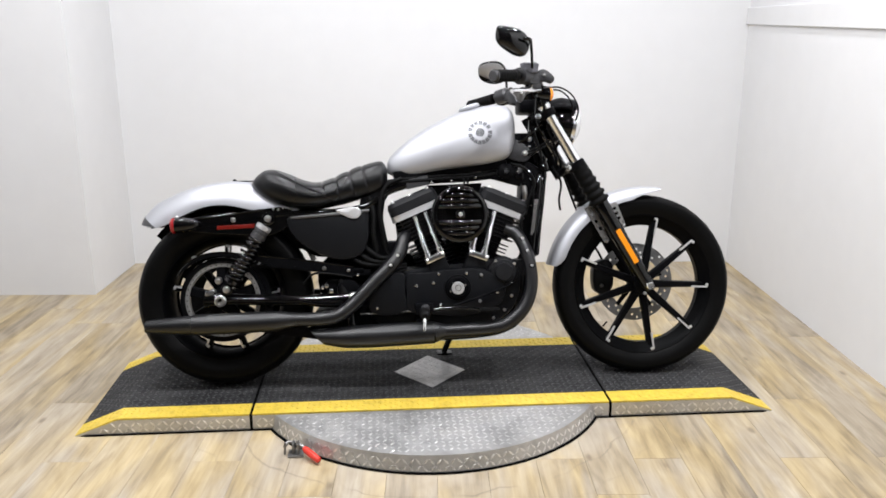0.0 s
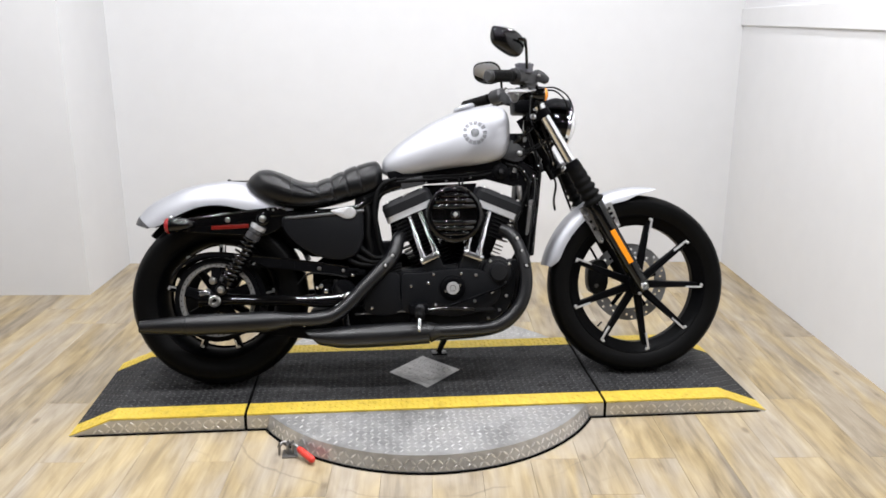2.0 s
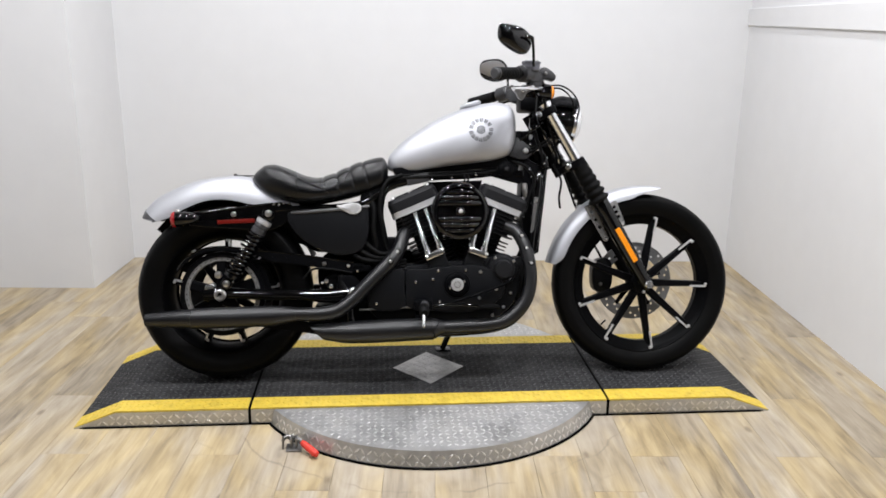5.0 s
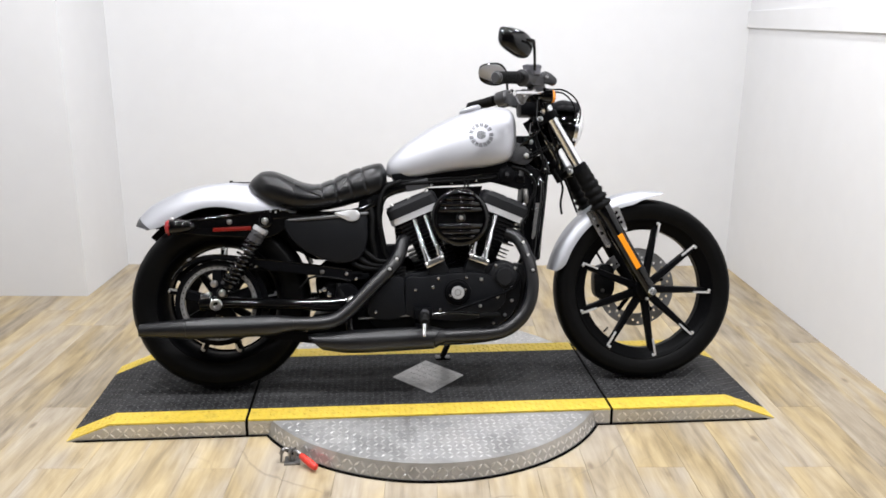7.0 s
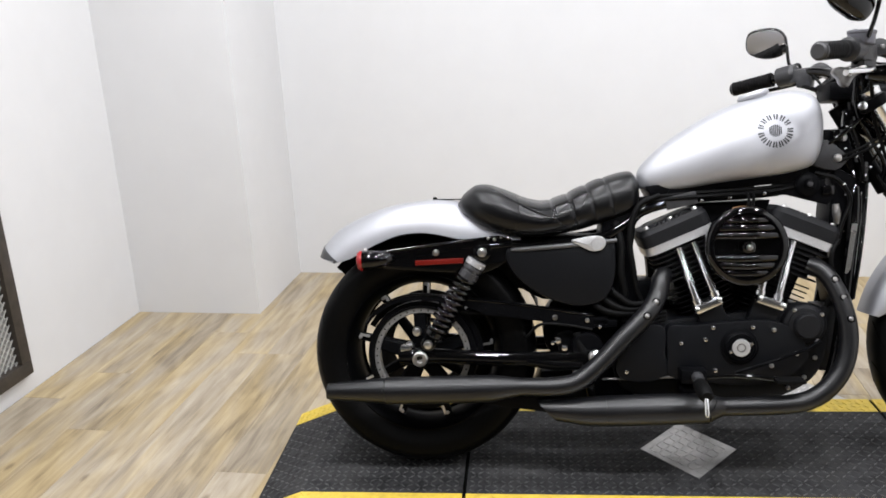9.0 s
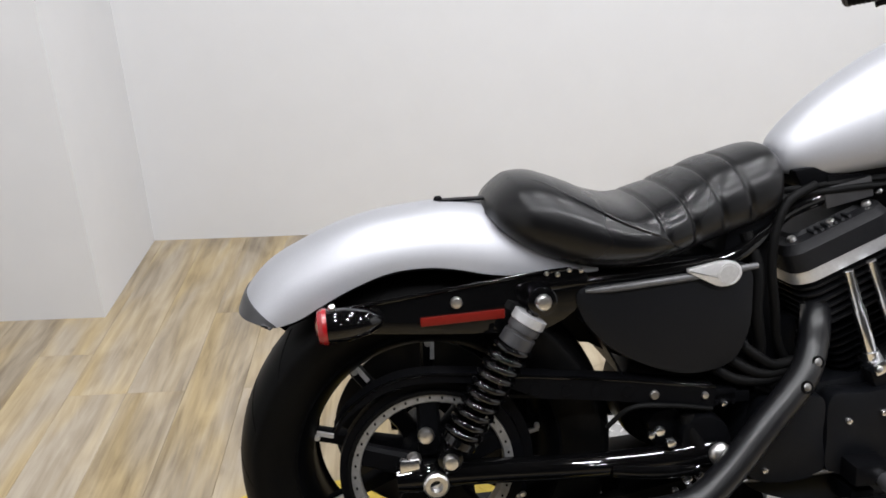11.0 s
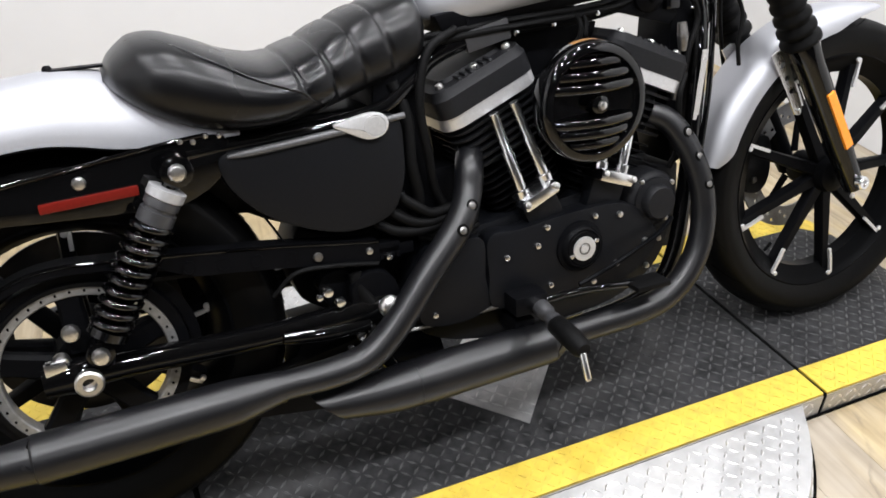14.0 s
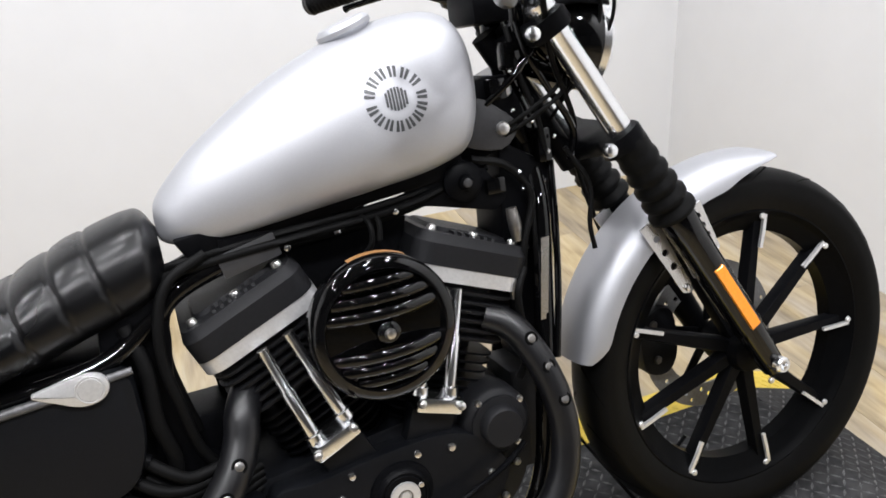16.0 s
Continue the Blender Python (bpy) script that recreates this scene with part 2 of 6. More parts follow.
LEATHER = material("black_vinyl_leather", (0.0026, 0.0027, 0.0032), 0.28, spread=0.2, grain=200, bump=0.16, bump_scale=420, rough_spread=0.3, specular=0.31)
SWITCH_GREY = material("grey_black_housing", (0.020, 0.020, 0.022), 0.34, spread=0.2, grain=160, bump=0.2, bump_scale=700)
RESERVOIR = material("blue_grey_metal", (0.12, 0.12, 0.135), 0.42, metal=0.5, spread=0.1, grain=160)
TIP_GREY = material("dark_grey_plastic", (0.030, 0.030, 0.032), 0.4)
RED_LENS = material("red_lens", (0.24, 0.006, 0.008), 0.2, coat=0.4, spread=0.1, grain=260)
RED = material("red_reflector", (0.125, 0.008, 0.005), 0.3, coat=0.0, specular=0.25, spread=0.1, grain=260)
ORANGE = material("amber_reflector", (0.88, 0.29, 0.014), 0.22, coat=0.5, spread=0.08, grain=260)
GRAPHIC = material("charcoal_decal", (0.045, 0.047, 0.05), 0.35)
RING_GREY = material("grey_pulley", (0.26, 0.257, 0.252), 0.42, metal=0.6, spread=0.15, grain=120)
CAST_DARK = material("dark_cast_metal", (0.10, 0.10, 0.103), 0.45, metal=0.5, spread=0.2, grain=120)
CAP_GREY = material("grey_cast_metal", (0.44, 0.44, 0.445), 0.4, metal=0.5, spread=0.1, grain=160)
BRUSHED = material("brushed_aluminium", (0.66, 0.66, 0.665), 0.36, metal=0.65, spread=0.06, grain=240, bump=0.05)
ROTOR = material("brake_disc_steel", (0.21, 0.21, 0.212), 0.40, metal=0.5, spread=0.12, grain=180)
RIM = material("black_wheel_paint", (0.0018, 0.0019, 0.0022), 0.34, spread=0.2, grain=60, bump=0.0, specular=0.035)
DIAMOND = material("scuffed_diamond_plate", (0.44, 0.435, 0.43), 0.45, metal=0.8, spread=0.2, grain=30, stain=0.5, stain_scale=14, stain_colour=(0.22, 0.21, 0.20), rough_spread=0.25)
MIRROR = material("mirror_glass", (0.9, 0.9, 0.9), 0.02, metal=1.0, bump=0.0, spread=0.0)
LENS = material("headlamp_lens", (0.80, 0.81, 0.82), 0.08, metal=0.25, bump=0.0, coat=1.0)
MESH_WHITE = material("pale_mesh_wire", (0.45, 0.45, 0.43), 0.5, metal=0.4)
DARK_WOOD = material("dark_stained_frame", (0.035, 0.028, 0.022), 0.5, spread=0.3, grain=40)
BROWN_LABEL = material("bronze_lettering_band", (0.32, 0.16, 0.06), 0.4, metal=0.3)
DIFFUSER = glow("lamp_diffuser", (1.0, 0.97, 0.93), 3.0)


# ---------------------------------------------------------------- mesh helpers
def mesh_object(name, verts, faces, mat, parent=None, label="", smooth=False, bevel=0.0, at=None):
    me = bpy.data.meshes.new(name)
    me.from_pydata([tuple(v) for v in verts], [], faces)
    b = bmesh.new()
    b.from_mesh(me)
    bmesh.ops.recalc_face_normals(b, faces=b.faces)
    if bevel:
        sharp = [e for e in b.edges if len(e.link_faces) == 2 and e.calc_face_angle(0) > 0.6]
        bmesh.ops.bevel(b, geom=sharp, offset=bevel, segments=2, affect="EDGES", profile=0.6)
    b.to_mesh(me)
    b.free()
    me.materials.append(mat)
    if smooth:
        for p in me.polygons:
            p.use_smooth = True
    ob = new(name, me)
    ob.parent = parent
    if at is not None:
        ob.matrix_local = at
    return tagged(ob, label)


def auto_smooth(ob, degrees=38):
    """Smooth faces with sharp edges kept where the surface turns."""
    me = ob.data
    b = bmesh.new()
    b.from_mesh(me)
    for f in b.faces:
        f.smooth = True
    for e in b.edges:
        e.smooth = not (len(e.link_faces) == 2 and e.calc_face_angle(0) > radians(degrees))
    b.to_mesh(me)
    b.free()
    return ob


def box(name, lo, hi, mat, parent=None, label="", bevel=0.0, at=None):
    x0, y0, z0 = lo
    x1, y1, z1 = hi
    v = [(x, y, z) for x in (x0, x1) for y in (y0, y1) for z in (z0, z1)]
    f = [(0, 1, 3, 2), (4, 6, 7, 5), (0, 4, 5, 1), (2, 3, 7, 6), (0, 2, 6, 4), (1, 5, 7, 3)]
    ob = mesh_object(name, v, f, mat, parent, label, bevel=bevel, at=at)
    return auto_smooth(ob) if bevel else ob


def spline(points, n=8):
    """Catmull-Rom through the points; each is a tuple of any length."""
    p = [np.array(q, float) for q in points]
    p = [2 * p[0] - p[1]] + p + [2 * p[-1] - p[-2]]
    out = []
    for i in range(1, len(p) - 2):
        a, b, c, d = p[i - 1:i + 3]
        for k in range(n):
            t = k / n
            out.append(0.5 * (2 * b + (c - a) * t + (2 * a - 5 * b + 4 * c - d) * t * t + (3 * b - a - 3 * c + d) * t ** 3))
    out.append(p[-2])
    return out


def grid_faces(rows, cols, closed=True, offset=0):
    f = []
    for i in range(rows - 1):
        for j in range(cols if closed else cols - 1):
            k = (j + 1) % cols
            f.append((offset + i * cols + j, offset + i * cols + k, offset + (i + 1) * cols + k, offset + (i + 1) * cols + j))
    return f


def loft(name, rings, mat, parent=None, label="", caps=True, smooth=True, degrees=45):
    n = len(rings[0])
    v = [tuple(p) for r in rings for p in r]
    f = grid_faces(len(rings), n)
    if caps:
        f += [tuple(range(n)), tuple((len(rings) - 1) * n + j for j in range(n))]
    ob = mesh_object(name, v, f, mat, parent, label)
    return auto_smooth(ob, degrees) if smooth else ob


def tube(name, points, radius, mat, parent=None, label="", n=14, smooth_path=True, steps=7, caps=True):
    """A round bar swept along points (x, y, z) or (x, y, z, radius)."""
    q = [tuple(p) + ((radius,) if len(p) == 3 else ()) for p in points]
    q = spline(q, steps) if smooth_path and len(q) > 2 else [np.array(p, float) for p in q]
    pts = np.array([p[:3] for p in q])
    rad = [max(p[3], 1e-4) for p in q]
    tan = np.gradient(pts, axis=0)
    up = np.array((0, 1.0, 0.13))
    rings = []
    side = None
    for p, t, r in zip(pts, tan, rad):
        t = t / (np.linalg.norm(t) + 1e-12)
        if side is None:
            side = np.cross(t, up if abs(t @ up) < 0.95 else np.array((1.0, 0, 0)))
        side = side - t * (side @ t)
        side /= np.linalg.norm(side)
        other = np.cross(t, side)
        rings.append([p + r * (math.cos(a) * side + math.sin(a) * other) for a in np.linspace(0, 2 * math.pi, n, endpoint=False)])
    return loft(name, rings, mat, parent, label, caps)


def lathe(name, profile, centre, axis, mat, parent=None, label="", n=40, degrees=38, closed=False):
    """Turns a profile of (along the axis, radius) round the axis through the centre."""
    axis = np.array(axis, float) / np.linalg.norm(axis)
    ref = np.array((0, 0, 1.0)) if abs(axis[2]) < 0.9 else np.array((1.0, 0, 0))
    s = np.cross(axis, ref)
    s /= np.linalg.norm(s)
    o = np.cross(axis, s)
    c = np.array(centre, float)
    prof = list(profile) + ([profile[0]] if closed else [])
    rings = [[c + a * axis + max(r, 1e-5) * (math.cos(w) * s + math.sin(w) * o) for w in np.linspace(0, 2 * math.pi, n, endpoint=False)] for a, r in prof]
    return loft(name, rings, mat, parent, label, caps=not closed, degrees=degrees)


def plate(name, outline, y0, y1, mat, parent=None, label="", bevel=0.004, holes=()):
    """A plate cut to an outline of (x, z), from y0 to y1, with rounded edges; round holes are (x, z, radius)."""
    n = len(outline)
    if not holes:
        v = [(x, y0, z) for x, z in outline] + [(x, y1, z) for x, z in outline]
        f = [tuple(range(n)), tuple(range(2 * n - 1, n - 1, -1))] + [(i, (i + 1) % n, n + (i + 1) % n, n + i) for i in range(n)]
        return auto_smooth(mesh_object(name, v, f, mat, parent, label, bevel=bevel))
    b = bmesh.new()
    edges = []
    loops = [list(outline)] + [[(x + r * math.cos(a), z + r * math.sin(a)) for a in np.linspace(0, 2 * math.pi, 12 if r < 0.02 else 48, endpoint=False)] for x, z, r in holes]
    for loop_ in loops:
        vs = [b.verts.new((x, y0, z)) for x, z in loop_]
        edges += [b.edges.new((vs[i], vs[(i + 1) % len(vs)])) for i in range(len(vs))]
    bmesh.ops.triangle_fill(b, use_beauty=True, use_dissolve=False, edges=edges)
    got = bmesh.ops.extrude_face_region(b, geom=list(b.faces))
    for q in got["geom"]:
        if isinstance(q, bmesh.types.BMVert):
            q.co.y = y1
    bmesh.ops.recalc_face_normals(b, faces=b.faces)
    me = bpy.data.meshes.new(name)
    b.to_mesh(me)
    b.free()
    me.materials.append(mat)
    ob = new(name, me)
    ob.parent = parent
    return tagged(auto_smooth(ob), label)


def rounded(points, n=6):
    """A smooth closed outline through points."""
    p = [points[-1]] + list(points) + [points[0], points[1]]
    p = [np.array(q, float) for q in p]
    out = []
    for i in range(1, len(p) - 2):
        a, b, c, d = p[i - 1:i + 3]
        for k in range(n):
            t = k / n
            out.append(tuple(0.5 * (2 * b + (c - a) * t + (2 * a - 5 * b + 4 * c - d) * t * t + (3 * b - a - 3 * c + d) * t ** 3)))
    return out


def shell(name, rows, mat, parent, label, thick=0.003):
    """A curved sheet with thickness: rows of points, each the same length, closed round its edges."""
    p = np.array(rows, float)
    du, dv = np.gradient(p, axis=0), np.gradient(p, axis=1)
    n = np.cross(du, dv)
    n /= np.linalg.norm(n, axis=2, keepdims=True) + 1e-12
    mid = p.mean(axis=(0, 1))
    if (n * (p - mid)).sum() > 0:
        n = -n
    inside = p + n * thick
    rings = [list(a) + list(b[::-1]) for a, b in zip(p, inside)]
    return loft(name, rings, mat, parent, label, degrees=50)


def thing(name, label, category, group="", at=None):
    ob = new(name)
    ob.empty_display_size = 0.1
    if at is not None:
        ob.matrix_world = at
    return tagged(ob, label, category, group)


# ---------------------------------------------------------------- the room
def structure(ob, label):
    return tagged(ob, label, kind="structure")


U0, U1, V0, V1, VP, UL = -1.706, 1.668, -7.5, 1.634, 1.071, -2.280
VB = -1.9                     # where the white bay opens into the added, unseen showroom
TH = 0.12
walls = [
    ("wall_north", (U0, V1, 0), (U1 + TH, V1 + TH, CEIL), "plain white painted back wall behind the motorcycle", WALL),
    ("wall_pier", (UL - TH, VP, 0), (U0, V1 + TH, CEIL), "white painted wall pier jutting into the bay", WALL),
    ("wall_west", (UL - TH, VB, 0), (UL, VP, CEIL), "white painted side wall of the bay", WALL),
    ("wall_east", (U1, VB, 0), (U1 + TH, V1, CEIL), "white painted side wall with a raised band", WALL),
    # Unseen walls behind the camera, added to keep the bike's reflections dark.
    ("wall_outer_west", (-4.0, V0, 0), (-4.0 + TH, VB, CEIL), "unseen grey showroom wall, added to dim reflections", DIM),
    ("wall_outer_east", (3.6, V0, 0), (3.6 + TH, VB, CEIL), "unseen grey showroom wall, added to dim reflections", DIM),
    ("wall_return_west", (-4.0, VB, 0), (UL - TH, VB + TH, CEIL), "unseen grey return wall, added beside the bay", DIM),
    ("wall_return_east", (U1 + TH, VB, 0), (3.6 + TH, VB + TH, CEIL), "unseen grey return wall, added beside the bay", DIM),
    ("wall_south", (-4.0, V0 - TH, 0), (3.6 + TH, V0, CEIL), "unseen grey far wall, added to dim reflections", DIM),
]
for name, lo, hi, label, mat in walls:
    structure(box(name, lo, hi, mat, label=label, at=ROOM), label)
structure(box("ceiling", (-4.0, V0 - TH, CEIL), (3.6 + TH, V1 + TH, CEIL + 0.1), DARK_CEIL, at=ROOM), "dark grey painted ceiling with light panels")
low = [(VB, 1.246), (V1, 1.310)]
v = [(u, vv, z) for u in (U1 - 0.012, U1 + 0.001) for vv, zl in low for z in (zl, 1.396)]
structure(mesh_object("trim", v, [(0, 1, 3, 2), (4, 6, 7, 5), (0, 2, 6, 4), (1, 5, 7, 3), (0, 4, 5, 1), (2, 3, 7, 6)], WALL, bevel=0.003, at=ROOM), "white painted horizontal band on the side wall")

floor = structure(box("floor", (-4.0, V0 - TH, -0.08), (3.6 + TH, V1 + TH, -0.004), UNDER, at=ROOM), "limed oak vinyl plank floor")

for u, v, power in LAMPS:
    t = thing("ceiling_light", "square white ceiling light panel", "ceiling light", "ceiling light panels", ROOM @ pose(u, v, CEIL))
    box("housing", (-0.12, -0.12, -0.05), (0.12, 0.12, 0), CEILING, t, bevel=0.006)
    box("diffuser", (-0.09, -0.09, -0.062), (0.09, 0.09, -0.046), DIFFUSER, t, "lit white diffuser", bevel=0.004)

# dark framed mesh panel fixed low on the side wall
grille = thing("wall_grille", "dark wooden frame filled with pale wire mesh on the wall", "grille", at=ROOM @ pose(UL, 0, 0))
GV0, GV1, GZ0, GZ1 = -0.62, 0.29, 0.08, 0.95
for a, b in (((GV0, GZ0), (GV1, GZ0 + 0.05)), ((GV0, GZ1 - 0.05), (GV1, GZ1)), ((GV0, GZ0 + 0.05), (GV0 + 0.05, GZ1 - 0.05)), ((GV1 - 0.05, GZ0 + 0.05), (GV1, GZ1 - 0.05))):
    box("frame_bar", (0.0, a[0], a[1]), (0.035, b[0], b[1]), DARK_WOOD, grille, bevel=0.004)
v, f = [], []
wide, high = GV1 - GV0 - 0.1, GZ1 - GZ0 - 0.1
for d in (1, -1):
    k = -high
    while k < wide:
        a, b = max(k, 0.0), min(k + high, wide)
        if b - a > 0.01:
            za, zb = ((a - k), (b - k)) if d > 0 else (high - (a - k), high - (b - k))
            p0, p1 = np.array((GV0 + 0.05 + a, GZ0 + 0.05 + za)), np.array((GV0 + 0.05 + b, GZ0 + 0.05 + zb))
            nrm = np.array((-(p1 - p0)[1], (p1 - p0)[0]))
            nrm = nrm / np.linalg.norm(nrm) * 0.0022
            i = len(v)
            for x in (0.012 + 0.003 * d, 0.015 + 0.003 * d):
                v += [(x, *(p0 + nrm)), (x, *(p1 + nrm)), (x, *(p1 - nrm)), (x, *(p0 - nrm))]
            f += [(i, i + 1, i + 2, i + 3), (i + 4, i + 7, i + 6, i + 5), (i, i + 4, i + 5, i + 1), (i + 2, i + 6, i + 7, i + 3)]
        k += 0.028
tagged(mesh_object("wire_mesh", v, f, MESH_WHITE, grille, "pale diamond wire mesh"), kind="stuff")
box("backing", (0.002, GV0 + 0.05, GZ0 + 0.05), (0.006, GV1 - 0.05, GZ1 - 0.05), material("grille_backing", (0.30, 0.30, 0.29), 0.8), grille)


# ---------------------------------------------------------------- turntable platform
PX0, PX1, PK0, PK1, PJ0, PJ1 = -1.208, 1.150, -1.070, 1.003, -0.638, 0.574
PY0, PY1, PH = -0.318, 0.280, 0.058
CX, CY, CR = -0.024, -0.014, 0.613
FLARE = 0.015                  # the disc's skirt leans outwards to the floor
GAP = 0.005
platform = thing("motorcycle_turntable", "black and yellow tread-plate turntable with aluminium skirts on the floor", "turntable")


def top_z(x):
    """The height of the deck, which slopes down at both ends."""
    if x < PK0:
        return 0.003 + (PH - 0.003) * (x - PX0) / (PK0 - PX0)
    if x > PK1:
        return 0.003 + (PH - 0.003) * (PX1 - x) / (PX1 - PK1)
    return PH


def lugs(name, spots, height, place, mat, parent, label="", length=0.0125, wide=0.0036):
    """Raised tread marks: small pointed ridges, turned one way and the other."""
    v, f = [], []
    for a, b, turn in spots:
        c, s = math.cos(turn), math.sin(turn)
        i = len(v)
        for l, w, h in ((-length, 0, 0), (0, -wide, 0), (length, 0, 0), (0, wide, 0), (-length * 0.55, 0, height), (length * 0.55, 0, height)):
            v.append(place(a + l * c - w * s, b + l * s + w * c, h))
        f += [(i, i + 1, i + 5, i + 4), (i + 1, i + 2, i + 5), (i + 2, i + 3, i + 4, i + 5), (i + 3, i, i + 4)]
    return tagged(mesh_object(name, v, f, mat, parent, label), kind="stuff")


def lug_spots(a0, a1, b0, b1, keep=lambda a, b: True, step=0.0235):
    out = []
    for i in range(int((a1 - a0) / step) + 1):
        for j in range(int((b1 - b0) / step) + 1):
            a, b = a0 + (i + 0.5) * step, b0 + (j + 0.5) * step
            if a < a1 - 0.008 and b < b1 - 0.008 and keep(a, b):
                out.append((a, b, math.radians(45 if (i + j) % 2 else -45) + 0.05 * math.sin(7 * i + 3 * j)))
    return out


def deck_strip(name, x0, x1, y0, y1, mat, parent, label="", lift=0.0):
    xs = sorted({x0, x1, *[k for k in (PK0, PK1) if x0 < k < x1]})
    v = [(x, y, top_z(x) + lift - d) for x in xs for d in (0, 0.006) for y in (y0, y1)]
    f = []
    for i in range(len(xs) - 1):
        a = 4 * i
        f += [(a, a + 1, a + 5, a + 4), (a + 2, a + 6, a + 7, a + 3), (a, a + 4, a + 6, a + 2), (a + 1, a + 3, a + 7, a + 5)]
    e = 4 * (len(xs) - 1)
    f += [(0, 2, 3, 1), (e, e + 1, e + 3, e + 2)]
    return mesh_object(name, v, f, mat, parent, label)


YB = 0.078                     # breadth of the yellow edge
DIA = (-0.026, -0.016, 0.131, 0.145)
in_dia = lambda x, y, grow=0.0: abs(x - DIA[0]) / (DIA[2] + grow) + abs(y - DIA[1]) / (DIA[3] + grow) < 1
for name, x0, x1, label in (("end_ramp", PX0, PJ0 - GAP, "black ramp with yellow edges"), ("centre_deck", PJ0 + GAP, PJ1 - GAP, "black centre deck with yellow edges"), ("end_ramp", PJ1 + GAP, PX1, "black ramp with yellow edges")):
    deck = deck_strip(name, x0, x1, PY0 + YB, PY1 - YB, TREAD_BLACK, platform, label)
    on_deck = lambda x, y, h: (x, y, top_z(x) + h)
    lugs("tread_pattern", lug_spots(x0 + 0.004, x1 - 0.004, PY0 + YB + 0.004, PY1 - YB, lambda x, y: not in_dia(x, y, 0.014), 0.0205), 0.0017, on_deck, LUG_BLACK, deck, length=0.0112, wide=0.0031)
    for y0, y1 in ((PY0, PY0 + YB), (PY1 - YB, PY1)):
        deck_strip("yellow_edge", x0, x1, y0, y1, TREAD_YELLOW, deck, "yellow painted edge strip", lift=0.0004)
        spots = lug_spots(x0 + 0.004, x1 - 0.004, y0 + 0.001, y1, step=0.0185)
        lugs("tread_pattern", spots, 0.0020, on_deck, TREAD_YELLOW, deck, length=0.0095, wide=0.0030)
    # aluminium skirts under the long edges
    for y, s in ((PY0, -1), (PY1, 1)):
        xs = sorted({x0, x1, *[k for k in (PK0, PK1) if x0 < k < x1]})
        v = [(x, y + s * d, z) for x in xs for d in (0.0, 0.0025) for z in (0.0, max(top_z(x) - 0.0062, 0.001))]
        f = []
        for i in range(len(xs) - 1):
            a = 4 * i
            f += [(a, a + 4, a + 5, a + 1), (a + 2, a + 3, a + 7, a + 6), (a + 1, a + 5, a + 7, a + 3), (a, a + 2, a + 6, a + 4)]
        e = 4 * (len(xs) - 1)
        f += [(0, 1, 3, 2), (e, e + 2, e + 3, e + 1)]
        mesh_object("skirt", v, f, ALU, deck, "aluminium tread-plate skirt")
        spots = lug_spots(x0 + 0.01, x1 - 0.01, 0.004, PH - 0.006, lambda x, z: z < top_z(x) - 0.016, 0.021)
        lugs("skirt_pattern", spots, 0.0015, lambda a, b, h, y=y, s=s: (a, y + s * (0.0025 + h), b), ALU_BRIGHT, deck)
    box("core", (x0 + 0.01 if x0 > PX0 else PK0, PY0 + 0.004, 0.0), (x1 - 0.01 if x1 < PX1 else PK1, PY1 - 0.004, PH - 0.008), SEAM, deck)
for x in (PJ0, PJ1):
    box("joint", (x - GAP, PY0 - 0.001, 0.0), (x + GAP, PY1 + 0.001, PH - 0.004), SEAM, platform, "black gap between deck plates")

# bare diamond of tread plate let into the deck
DZ = PH + 0.0012
c = [(DIA[0] - DIA[2], DIA[1]), (DIA[0], DIA[1] - DIA[3]), (DIA[0] + DIA[2], DIA[1]), (DIA[0], DIA[1] + DIA[3])]
v = [(x, y, z) for z in (PH - 0.003, DZ) for x, y in c]
inset = mesh_object("diamond_plate", v, [(0, 3, 2, 1), (4, 5, 6, 7)] + [(i, (i + 1) % 4, 4 + (i + 1) % 4, 4 + i) for i in range(4)], DIAMOND, platform, "bare metal diamond plate")
lugs("plate_pattern", lug_spots(DIA[0] - 0.15, DIA[0] + 0.15, DIA[1] - 0.15, DIA[1] + 0.15, lambda x, y: in_dia(x, y, -0.014), 0.021), 0.0015, lambda a, b, h: (a, b, DZ + h), ALU, inset)

